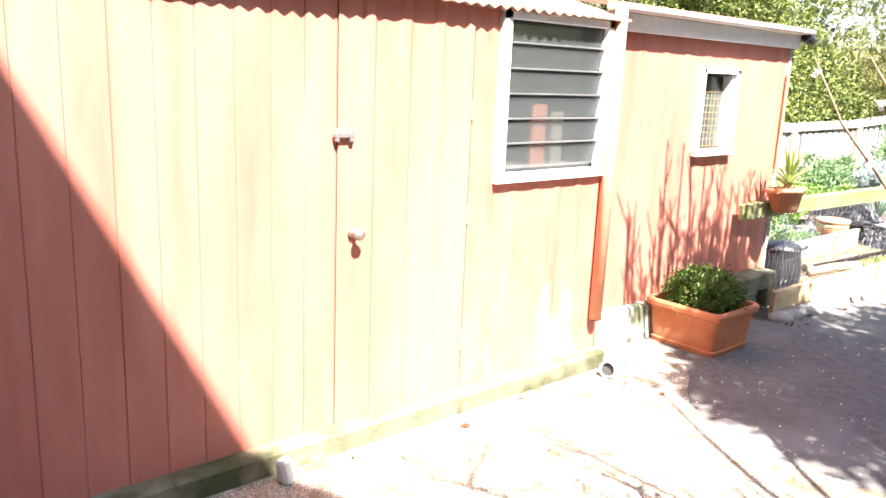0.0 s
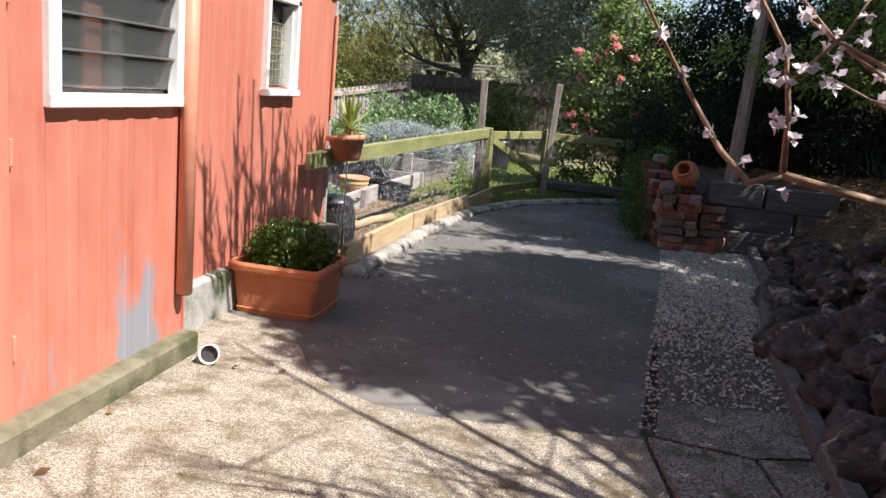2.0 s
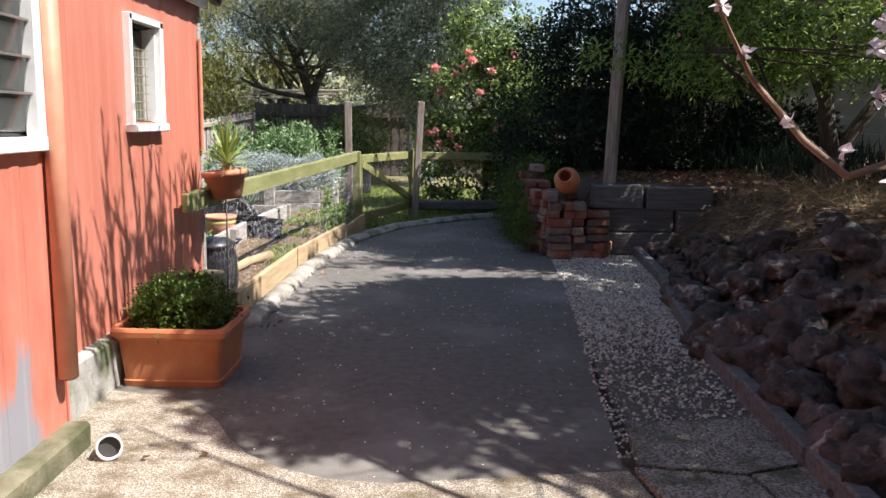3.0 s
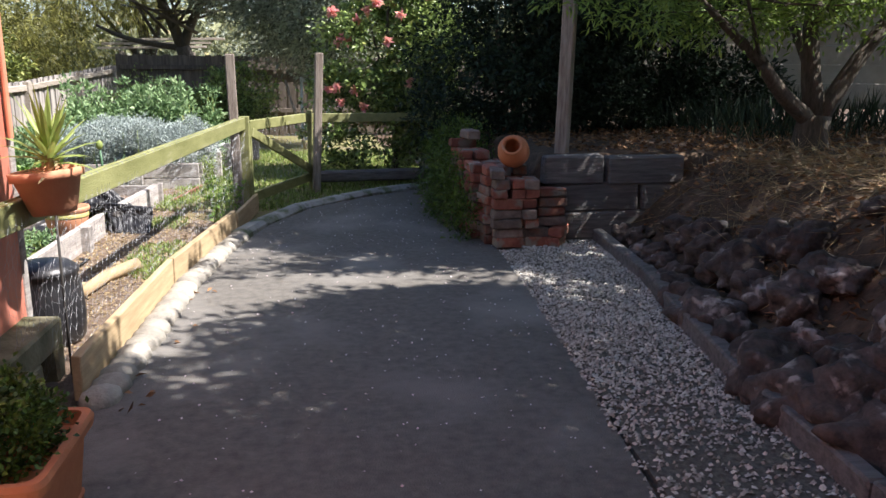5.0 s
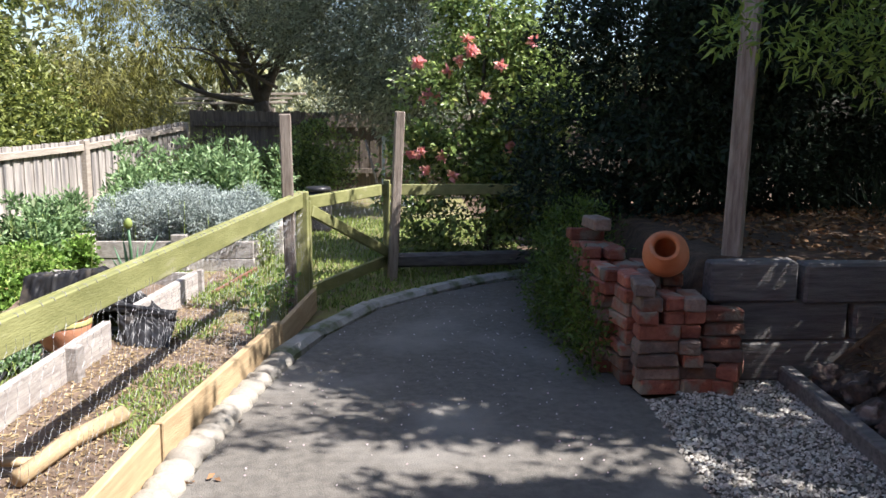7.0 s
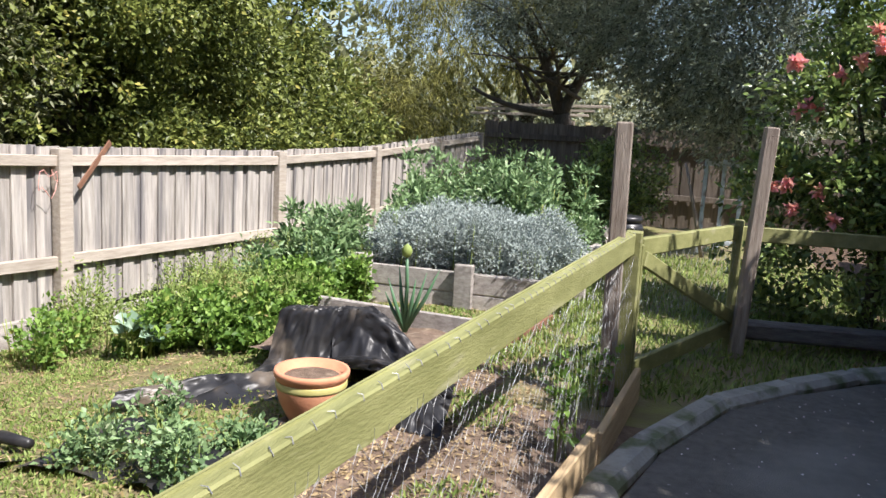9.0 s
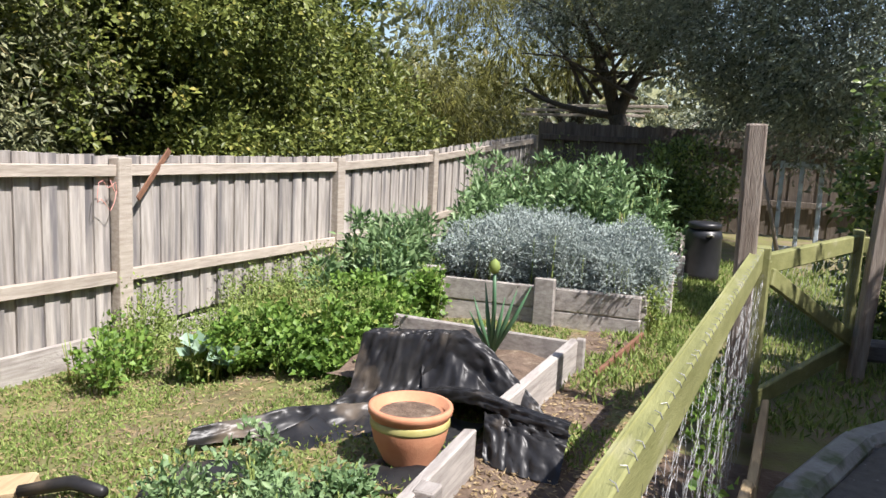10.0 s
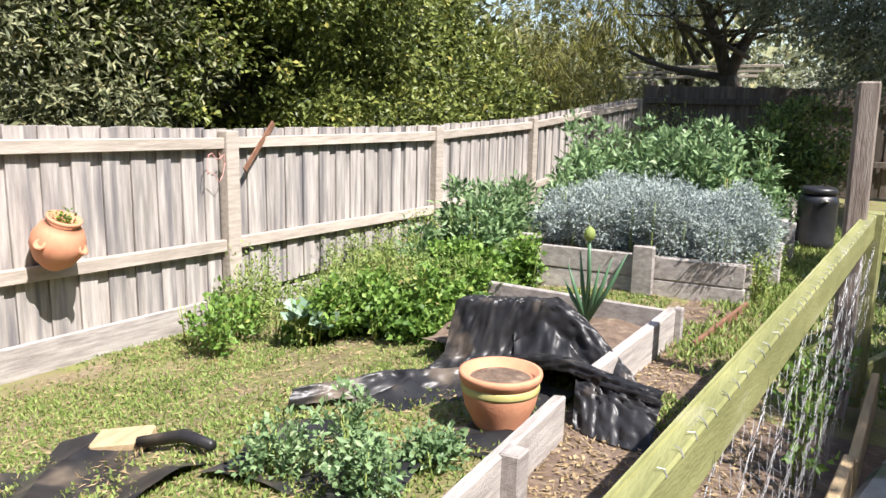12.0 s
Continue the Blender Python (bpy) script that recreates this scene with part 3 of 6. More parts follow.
sh("corner_trim", block((0.16, 0.014, 1.9), Matrix.Translation((XN - 0.07, 3.298, 1.05)), 0.002), M_RED)
sh("wall_panel", ribbed(XF, 3.3, 5.54, 0.24, 1.99, 0.24, 0.004, holes=((4.42, 4.79, 1.235, 1.73),)), M_RED)
sh("corner_trim", block((0.03, 0.05, 1.75), Matrix.Translation((XF - 0.005, 5.56, 1.12)), 0.004), M_BEDW, label="bare grey corner batten")
sh("base_kerb", block((0.13, 4.75, 0.13), Matrix.Translation((XN + 0.02, 0.93, 0.04)), 0.012, 0.004), M_MOSSY, label="mossy concrete plinth")
sh("base_kerb", block((0.12, 2.2, 0.27), Matrix.Translation((XF - 0.0, 4.4, 0.11)), 0.015, 0.004), M_GREY, label="pale concrete base")

# louvred window
win = sh("window", block((0.05, 0.06, 0.84), Matrix.Translation((XN + 0.01, 2.40, 1.565)), 0.004), M_WHITE, label="white-framed louvre window with dark glass")
sh("frame_side", block((0.05, 0.075, 0.84), Matrix.Translation((XN + 0.01, 3.195, 1.565)), 0.004), M_WHITE, win)
sh("frame_bottom", block((0.055, 0.86, 0.05), Matrix.Translation((XN + 0.012, 2.8, 1.165)), 0.004), M_WHITE, win)
sh("frame_top", block((0.05, 0.86, 0.05), Matrix.Translation((XN + 0.01, 2.8, 1.955)), 0.004), M_WHITE, win)
glass = bpy.data.materials.new("louvre_glass")
glass.use_nodes = True
gb = glass.node_tree.nodes["Principled BSDF"]
gb.inputs["Base Color"].default_value = (0.26, 0.28, 0.27, 1)
gb.inputs["Roughness"].default_value = 0.1
gb.inputs["Transmission Weight"].default_value = 0.8
gb.inputs["IOR"].default_value = 1.45
for i in range(6):
    z = 1.215 + 0.122 * i
    pane = sh("louvre_pane", block((0.006, 0.74, 0.135), pose(XN - 0.005, 2.805, z + 0.06, 0, 12, 0), 0), glass, win)
    pane.visible_shadow = False
    if i:
        sh("pane_edge", block((0.012, 0.74, 0.008), Matrix.Translation((XN + 0.012, 2.805, z)), 0), M_STEEL, win)
for y, w, h, c in ((2.5, 0.05, 0.4, M_BOARD), (2.62, 0.06, 0.36, M_RAILW), (2.9, 0.12, 0.34, M_RED), (3.05, 0.1, 0.3, M_POSTW)):
    sh("stored_timber", block((0.03, w, h), pose(XN - 0.2, y, 1.2 + h / 2 - 0.02, 0, 0, 5)), c)
sh("inner_shelf", block((0.3, 0.9, 0.03), Matrix.Translation((XN - 0.26, 2.8, 1.17)), 0.003), M_POSTW)

# small barred window
w2 = sh("window", block((0.05, 0.03, 0.58), Matrix.Translation((XF + 0.012, 4.385, 1.475)), 0.003), M_WHITE, label="small white-framed window with a brass wire grille")
sh("frame_side", block((0.05, 0.045, 0.58), Matrix.Translation((XF + 0.012, 4.81, 1.475)), 0.003), M_WHITE, w2)
sh("reveal", block((0.09, 0.02, 0.5), Matrix.Translation((XF - 0.035, 4.775, 1.475)), 0.002), M_WHITE, w2)
sh("frame_top", block((0.05, 0.46, 0.035), Matrix.Translation((XF + 0.012, 4.6, 1.75)), 0.003), M_WHITE, w2)
sh("sill", block((0.07, 0.48, 0.04), Matrix.Translation((XF + 0.02, 4.595, 1.205)), 0.005), M_WHITE, w2)
pane = sh("pane", block((0.005, 0.36, 0.48), Matrix.Translation((XF - 0.06, 4.59, 1.475)), 0), glass, w2)
pane.visible_shadow = False
gr = [[((XF - 0.03, 4.41 + 0.045 * i, 1.24), 0.0025), ((XF - 0.03, 4.41 + 0.045 * i, 1.6), 0.0025)] for i in range(8)]
gr += [[((XF - 0.027, 4.4, 1.25 + 0.045 * i), 0.0025), ((XF - 0.027, 4.76, 1.25 + 0.045 * i), 0.0025)] for i in range(9)]
vs, fs = tube_data(gr, 4)
mesh_ob("grille", [v - SH for v in vs], fs, M_BRASS, w2, "brass-coloured wire grille")
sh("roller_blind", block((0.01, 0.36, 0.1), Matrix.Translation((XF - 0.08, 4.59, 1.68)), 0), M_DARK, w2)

# roof, fascia, gutter, downpipe
vs, fs = [], []
m = 160
for i in range(m + 1):
    y = lerp(-2.6, 3.3, i / m)
    dz = 0.012 * math.sin(y * 2 * math.pi / 0.076)
    for x, z in ((XN + 0.07, EAVE + 0.05), (-6.0, 2.9), (-6.0, 2.88), (XN + 0.07, EAVE + 0.038)):
        vs.append(Vector((x, y, z + dz)) - SH)
for i in range(m):
    a, b = i * 4, i * 4 + 4
    for j in range(4):
        fs.append((a + j, a + (j + 1) % 4, b + (j + 1) % 4, b + j))
mesh_ob("roof", vs, fs, M_ROOF, shed, "rusty corrugated iron roof", True)
sh("roof", block((3.1, 2.3, 0.03), pose(-4.4, 4.45, 2.3, 0, 8, 0), 0.003), M_ROOF)
sh("fascia", block((0.025, 2.28, 0.1), Matrix.Translation((XF + 0.05, 4.44, 1.99)), 0.004), M_WHITE, label="white painted fascia board")
sh("gutter", block((0.1, 2.34, 0.035), Matrix.Translation((XF + 0.1, 4.45, 2.06)), 0.012), M_WHITE, label="white gutter edge")
sh("gutter_end", lathe([(0.035, 0), (0.045, 0.05), (0.04, 0.1)], 12, pose(XF + 0.1, 5.66, 2.0, 70, 0, 0)), M_BLACK)
pipe = sh("downpipe", lathe([(0.036, 0.3), (0.036, 2.05)], 16, Matrix.Translation((XN + 0.045, 3.235, 0))), M_PIPE, label="orange-brown painted downpipe, open at its foot", smooth=True)
# near-black disc gives the pipe foot its shaded hollow
sh("pipe_mouth_shade", lathe([(0.03, 0.295), (0.03, 0.302)], 16, Matrix.Translation((XN + 0.045, 3.235, 0))), M_DARK, pipe)
sh("conduit", lathe([(0.012, 1.05), (0.012, 1.75)], 10, Matrix.Translation((XF + 0.02, 5.53, 0))), M_PIPE, label="thin orange conduit")

# out-of-view house block, eave line solved so its shade crosses the shed wall
house = thing("house", "unseen house block added so its eave shades the shed wall", "house", at=(0, -5, 0))
ed = Vector((1.12, 0.45, 0)).normalized()
nd = Vector((ed.y, -ed.x, 0))
c0 = Vector((1.65, -0.93, 0)) + nd * 3.0
rotz = math.degrees(math.atan2(ed.y, ed.x))
part("wall", block((14, 5.4, 7.0), Matrix.Translation(-house.location) @ pose(c0.x + nd.x * 0.05, c0.y + nd.y * 0.05, 3.4, 0, 0, rotz), 0.02), M_CREAM, house)
part("roof", block((14.6, 6.0, 0.4), Matrix.Translation(-house.location) @ pose(c0.x, c0.y, 7.1, 0, 0, rotz), 0.05), M_ROOF, house)

# ---- planter, pipe, block beside the shed ----
def planter(at, w, d, h):
    t = thing("planter", "square terracotta planter with a thick rim, holding a clipped green shrub", "planter", at=at)
    bm = bmesh.new()
    prof = [(0.86, 0.0), (0.88, 0.03), (0.85, 0.035), (0.93, h - 0.06), (0.95, h - 0.055), (1.02, h - 0.04), (1.03, h - 0.015), (1.0, h), (0.92, h), (0.9, h - 0.05), (0.0, h - 0.05)]
    rings = []
    for s, z in prof:
        ring = []
        for k in range(32):
            a = 2 * math.pi * k / 32
            c, q = math.cos(a), math.sin(a)
            e = 0.16
            ring.append(bm.verts.new((math.copysign(abs(c) ** e, c) * w / 2 * s, math.copysign(abs(q) ** e, q) * d / 2 * s, z)))
        rings.append(ring)
    for p, q in zip(rings, rings[1:]):
        for k in range(32):
            bm.faces.new((p[k], p[(k + 1) % 32], q[(k + 1) % 32], q[k]))
    bm.faces.new(rings[0][::-1])
    part("pot", bm, M_TERRA, t, "orange terracotta trough")
    p, o = crown_points([(0, 0, h + 0.03, w * 0.42, d * 0.42, 0.17)], 420, 26, 0.022, 0.8)
    k = p[:, 2] > h - 0.05
    leaves("shrub", p[k], o[k] + [0, 0, 0.5], 0.022, 0.014, L_BOX, t, "dense small-leaved green shrub")
    return t


planter((-2.6, 4.2, 0.0), 0.54, 0.5, 0.29)
pv = thing("pipe_offcut", "short white plastic pipe stub by the shed plinth", "pipe", at=(-2.56, 3.2, 0))
part("tube", lathe([(0.042, -0.05), (0.044, 0.03), (0.048, 0.036), (0.041, 0.036), (0.038, -0.04), (0.0, -0.04)], 20, pose(0, 0, 0.045, 78, 0, 20)), M_WHITE, pv, smooth=True)
# dark disc inside the stub, painted for the shade of its bore
part("mouth_shade_disc", lathe([(0.0, 0.012), (0.039, 0.012), (0.039, 0.016), (0.0, 0.016)], 20, pose(0, 0, 0.045, 78, 0, 20)), M_DARK, pv, "dark disc standing for shade in the open end")
cb = thing("concrete_block", "mossy concrete block with a square notch at the shed corner", "block", at=(-2.84, 5.2, 0))
for sz, c in (((0.16, 0.62, 0.13), (0, 0, 0.21)), ((0.16, 0.36, 0.16), (0, -0.13, 0.07)), ((0.16, 0.09, 0.16), (0, 0.265, 0.07))):
    part("block_piece", block(sz, Matrix.Translation(c), 0.012, 0.004), M_MOSSY, cb)
bro = thing("broken_pot", "broken white pot shard leaning on the plinth", "pot", at=(-2.58, 1.12, 0))
part("shard", block((0.05, 0.06, 0.15), pose(0, 0, 0.07, 20, 14, 10), 0.012, 0.01), M_WHITE, bro)

# ---- garden fence and gate along the driveway ----
RA, RB = Vector((-2.825, 5.08, 0.765)), Vector((-2.37, 9.73, 0.83))
gf = thing("rail_fence", "olive-green timber rail fence with wire netting below", "fence", at=(-2.6, 7.4, 0))
G0 = gf.location.copy()


def gfp(name, bm, material, parent=None, label=""):
    bmesh.ops.translate(bm, verts=bm.verts, vec=-G0)
    return part(name, bm, material, parent or gf, label)


gfp("rail", beam(RA - (RB - RA).normalized() * 0.1, RB, 0.045, 0.115, 0.005, 0.002), M_OLIVE, label="mossy olive-green painted top rail")
gfp("post", block((0.09, 0.09, 0.95), Matrix.Translation((-2.36, 9.77, 0.42)), 0.006), M_OLIVE)
gfp("post", block((0.085, 0.085, 1.5), pose(-2.43, 9.56, 0.72, 0.5, -1, 8), 0.008), M_POSTW, label="tall grey weathered post")
gfp("post", block((0.085, 0.085, 1.55), pose(-1.68, 10.97, 0.74, 0.5, 2.5, 10), 0.008), M_POSTW, label="tall grey weathered post")
gfp("staple_strip", beam(RA + Vector((-0.02, 0, 0.06)), RB + Vector((-0.02, 0, 0.06)), 0.006, 0.004, 0), M_OLIVE)
# netting
wires = []
dirn = (RB - RA)
cols, rws = 95, 13
cw, ch = dirn.length / cols, 0.055


def npt(i, j):
    u = (i + (0.5 if j % 2 else 0)) / cols
    q = RA + dirn * u
    return Vector((q.x + 0.028 + 0.012 * math.sin(i * 0.7 + j), q.y, 0.77 - j * ch + 0.006 * math.sin(i * 1.3 + j * 2)))


for j in range(rws):
    for i in range(cols):
        a = npt(i, j)
        lo = a - Vector((0, 0, ch * 0.42))
        wires.append([(a, 0.00055), (lo, 0.00055)])
        nx = npt(i, j + 1)
        wires.append([(lo, 0.0005), (nx, 0.0005)])
        nx = npt(i - 1 if j % 2 == 0 else i + 1, j + 1)
        wires.append([(lo, 0.0005), (nx, 0.0005)])
vs, fs = tube_data(wires, 3)
mesh_ob("netting", [v - G0 for v in vs], fs, M_WIRE, gf, "sagging galvanised chicken wire")
ends = []
for i in range(64):
    q = RA + dirn * ((i + random.uniform(0.2, 0.8)) / 64) + Vector((0.024, 0, 0.05))
    ends.append([(q, 0.0014), (q + Vector((-0.005, random.uniform(-0.004, 0.004), 0.012)), 0.0012), (q + Vector((-0.016, random.uniform(-0.012, 0.012), random.uniform(0.01, 0.018))), 0.0008)])
vs, fs = tube_data(ends, 4)
tagged(mesh_ob("wire_ends", [v - G0 for v in vs], fs, M_WIRE, gf), "cut ends of netting bent over the rail", kind="stuff")
stake = RA + dirn * 0.1
tubes("stake", [[(Vector((stake.x + 0.03, stake.y, -0.02)) - G0, 0.006), (Vector((stake.x + 0.03, stake.y, 0.8)) - G0, 0.006)]], M_DARK, gf)

gate = thing("garden_gate", "olive-green timber gate with a diagonal brace and wire mesh, closed", "gate", at=(-2.1, 10.3, 0))
GG = gate.location.copy()
A, B = Vector((-2.33, 9.85, 0)), Vector((-1.77, 11.1, 0))


def gp(name, bm, material=M_OLIVE, label=""):
    bmesh.ops.translate(bm, verts=bm.verts, vec=-GG)
    return part(name, bm, material, gate, label)


gp("top_bar", beam(A + Vector((0, 0, 0.8)), B + Vector((0, 0, 0.81)), 0.04, 0.1))
gp("bottom_bar", beam(A + Vector((0, 0, 0.1)), B + Vector((0, 0, 0.14)), 0.04, 0.1))
gp("brace", beam(A + Vector((0.03, 0, 0.74)), B + Vector((0.03, 0, 0.2)), 0.03, 0.09))
gp("stile", block((0.06, 0.09, 0.9), Matrix.Translation(B + Vector((0, 0, 0.44))), 0.006))
gp("stile", block((0.05, 0.08, 0.8), Matrix.Translation(A + Vector((0, 0, 0.42))), 0.006))
gp("tag", block((0.006, 0.05, 0.05), Matrix.Translation(A + Vector((0.05, 0.1, 0.7))), 0.001), M_STEEL, "small pale metal tag")
wires = []
for i in range(16):
    for j in range(8):
        a = A.lerp(B, (i + (0.5 if j % 2 else 0)) / 16) + Vector((0.015, 0, 0.75 - j * 0.082))
        b = A.lerp(B, (i + (0 if j % 2 else 0.5)) / 16) + Vector((0.015, 0, 0.75 - (j + 1) * 0.082))
        c = A.lerp(B, (i + (1 if j % 2 else -0.5)) / 16) + Vector((0.015, 0, 0.75 - (j + 1) * 0.082))
        wires += [[(a - GG, 0.0008), (b - GG, 0.0008)], [(a - GG, 0.0008), (c - GG, 0.0008)]]
tubes("gate_mesh", wires, M_WIRE, gate, 3)
rf = thing("rail_fence", "dark mossy timber rail fence beyond the gate", "fence", at=(-0.8, 11.3, 0))
part("rail", beam((-0.95, -0.2, 0.8), (1.0, 0.1, 0.8), 0.04, 0.1), M_OLIVE, rf)
part("bottom_rail", beam((-0.9, -0.1, 0.12), (1.0, 0.3, 0.1), 0.12, 0.14, 0.02, 0.01), M_SLEEP, rf)

bd = thing("border_boards", "pale new timber edging boards behind the kerb", "edging", at=(-2.6, 7, 0))
for a, b, z, mt in (((-2.62, 5.2), (-2.56, 6.9), 0.2, M_BOARD), ((-2.555, 6.92), (-2.36, 8.6), 0.2, M_BOARD), ((-2.35, 8.63), (-2.27, 9.7), 0.17, M_BOARD)):
    part("board", beam((a[0] + 2.6, a[1] - 7, z / 2 - 0.01), (b[0] + 2.6, b[1] - 7, z / 2 - 0.01), 0.04, z, 0.005, 0.004), mt, bd)


# ---- pots ----
def turned_pot(name, label, at, r, h, material, band=None, tilt=(0, 0, 0), soil=True):
    t = thing(name, label, "pot", at=at)
    m = pose(0, 0, 0, *tilt)
    prof = [(r * 0.6, 0), (r * 0.62, 0.01), (r * 0.86, h * 0.4), (r * 0.95, h * 0.7), (r * 0.93, h * 0.84), (r, h * 0.88), (r * 1.02, h * 0.95), (r, h), (r * 0.9, h), (r * 0.86, h * 0.86), (0.0, h * 0.85)]
    part("pot_body", lathe(prof, 36, m), material, t, smooth=True)
    if band:
        part("band", lathe([(r * 0.945, h * 0.66), (r * 0.962, h * 0.7), (r * 0.955, h * 0.78), (r * 0.94, h * 0.8)], 36, m), band, t, "pale green glazed band", True)
    if soil:
        part("soil", lathe([(r * 0.87, h * 0.84), (r * 0.6, h * 0.88), (0.0, h * 0.9)], 24, m), M_SOIL, t)
    return t


turned_pot("flower_pot", "orange terracotta pot with a pale green band, filled with soil", (-3.68, 8.62, 0.0), 0.175, 0.245, M_TERRA2, M_BAND)


def yucca():
    t = thing("yucca_pot", "terracotta pot of spiky yellow-green yucca standing on the fence rail", "potted plant", at=(-2.71, 5.33, 0.765))
    tilt = pose(0.03, 0, 0, 0, -6, 0)
    part("pot_body", lathe([(0.085, 0), (0.09, 0.02), (0.093, 0.022), (0.125, 0.14), (0.14, 0.142), (0.143, 0.175), (0.13, 0.178), (0.122, 0.15), (0, 0.15)], 32, tilt), M_TERRA2, t, smooth=True)
    for i in range(34):
        vs, fs = [], []
        a = i * 2.4
        el = lerp(0.15, 1.45, (i / 33) ** 0.8)
        L = random.uniform(0.2, 0.3)
        w = 0.014
        d = Vector((math.cos(a) * math.cos(el), math.sin(a) * math.cos(el), math.sin(el)))
        s = Vector((-math.sin(a), math.cos(a), 0))
        up = s.cross(d)
        b = Vector((0.03, 0, 0.2 + 0.04 * i / 33))
        k = len(vs)
        for f, ww in ((0, 0.6), (0.35, 1), (0.7, 0.75), (1, 0.05)):
            q = b + d * L * f + Vector((0, 0, -0.07 * f * f * math.cos(el)))
            vs += [q + s * w * ww, q - up * w * 0.35 * ww, q - s * w * ww]
        for r in range(3):
            o = k + r * 3
            fs += [(o, o + 1, o + 4, o + 3), (o + 1, o + 2, o + 5, o + 4)]
        mesh_ob("leaf", vs, fs, L_YUC, t)
    tubes("stem", [[((0.03, 0, 0.14), 0.018), ((0.03, 0, 0.26), 0.014)]], M_STRAW, t)
    p = np.c_[rng.normal(0.03, 0.05, 60), rng.normal(0, 0.05, 60), np.full(60, 0.165)]
    leaves("dry_leaves", p, rng.normal(0, 1, (60, 3)) * [1, 1, 0.2], 0.08, 0.012, M_STRAW, t)


yucca()
for h, at in ((0.42, (-2.98, 6.0, 0.0)),):
    t = thing("compost_bin", "black plastic drum standing behind the netting", "bin", at=at)
    part("drum", lathe([(0.15, 0), (0.165, 0.02), (0.175, 0.14), (0.165, 0.28), (0.15, 0.34), (0.16, 0.35), (0.16, 0.37), (0.12, 0.4), (0.04, 0.415), (0, 0.415)], 28), M_BLACK, t, smooth=True)
    for a in (0.4, 3.5):
        tubes("handle", [[((0.16 * math.cos(a), 0.16 * math.sin(a), 0.36), 0.008), ((0.2 * math.cos(a), 0.2 * math.sin(a), 0.39), 0.008), ((0.19 * math.cos(a + 0.4), 0.19 * math.sin(a + 0.4), 0.38), 0.008)]], M_BLACK, t)
t = thing("storage_drum", "black plastic screw-top drum on the grass", "drum", at=(-2.76, 14.0, 0.0))
part("drum_body", lathe([(0.15, 0), (0.17, 0.02), (0.178, 0.06), (0.172, 0.075), (0.18, 0.25), (0.176, 0.42), (0.183, 0.44), (0.17, 0.49), (0.14, 0.525)], 28), M_BLACK, t, smooth=True)
part("lid", lathe([(0.155, 0.525), (0.165, 0.53), (0.165, 0.565), (0.15, 0.585), (0.05, 0.59), (0, 0.592)], 28), M_BLACK, t, "dark grey lid", True)
for a in (-1.2, 1.9):
    tubes("handle", [[((0.17 * math.cos(a - 0.2), 0.17 * math.sin(a - 0.2), 0.46), 0.012), ((0.21 * math.cos(a), 0.21 * math.sin(a), 0.48), 0.012), ((0.17 * math.cos(a + 0.2), 0.17 * math.sin(a + 0.2), 0.46), 0.012)]], M_STEEL, t)

# ---- raised beds ----
b1 = thing("raised_bed", "low raised bed of grey weathered timber boards", "raised bed", at=(-3.44, 8, 0))
part("board", beam((0.0, -1.3, 0.04), (0.02, 0.63, 0.05), 0.05, 0.27, 0.006, 0.006), M_BEDW, b1)
part("post", block((0.08, 0.09, 0.34), Matrix.Translation((0.065, 0.05, 0.02)), 0.006, 0.003), M_BEDW, b1)
b2 = thing("raised_bed", "small raised bed of grey timber boards with soil", "raised bed", at=(-3.7, 9.8, 0))
part("board", beam((0.3, -0.75, 0.04), (0.39, 0.45, 0.05), 0.05, 0.28, 0.006, 0.006), M_BEDW, b2)
part("board", beam((0.36, 0.42, 0.05), (-0.8, 0.5, 0.05), 0.05, 0.26, 0.006, 0.006), M_BEDW, b2)
part("post", block((0.05, 0.05, 0.34), Matrix.Translation((0.43, 0.43, 0.03)), 0.006, 0.003), M_BEDW, b2)
drape("soil", list(np.linspace(-0.75, 0.33, 14)), list(np.linspace(-0.5, 0.44, 14)), lambda x, y: 0.07 + 0.05 * noise.noise((x * 4, y * 4, 3)), M_SOIL, b2)
b3 = thing("raised_bed", "large raised bed of grey sleepers planted with lavender and beans", "raised bed", at=(-3.8, 11.3, 0))
for z in (0.02, 0.19):
    part("board", beam((-0.85, 0.0, z), (0.75, 0.03, z), 0.06, 0.165, 0.008, 0.006), M_BEDW, b3)
    part("board", beam((0.75, 0.06, z), (0.78, 3.3, z), 0.06, 0.165, 0.008, 0.006), M_BEDW, b3)
    part("board", beam((-0.85, 0.03, z), (-0.95, 3.0, z), 0.06, 0.165, 0.008, 0.006), M_BEDW, b3)
for q in ((0.07, -0.06, 0.17), (-0.8, -0.05, 0.17), (0.83, 0.8, 0.15), (0.84, 1.9, 0.15), (0.8, 3.25, 0.22)):
    part("post", block((0.15, 0.06, 0.36), Matrix.Translation((q[0], q[1], q[2])), 0.008, 0.005), M_BEDW, b3)
drape("soil", list(np.linspace(-0.85, 0.72, 12)), list(np.linspace(0.05, 3.2, 16)), lambda x, y: 0.2 + 0.03 * noise.noise((x * 4, y * 4, 9)), M_SOIL, b3)
eb = thing("edging_board", "thin brown edging board lying along the bed path", "board", at=(-3.1, 10.5, 0))
part("plank", beam((-0.06, -0.35, 0.0), (0.08, 0.75, 0.0), 0.025, 0.08, 0.003, 0.003), M_RUST, eb)
lg = thing("log", "pale bark-stripped log on the soil", "log", at=(-3.0, 7.1, 0.03))
tubes("log_body", [[((-0.05, -0.35, 0), 0.035), ((0, 0, 0.01), 0.04), ((0.12, 0.3, 0.015), 0.042)]], M_BOARD, lg, 9)
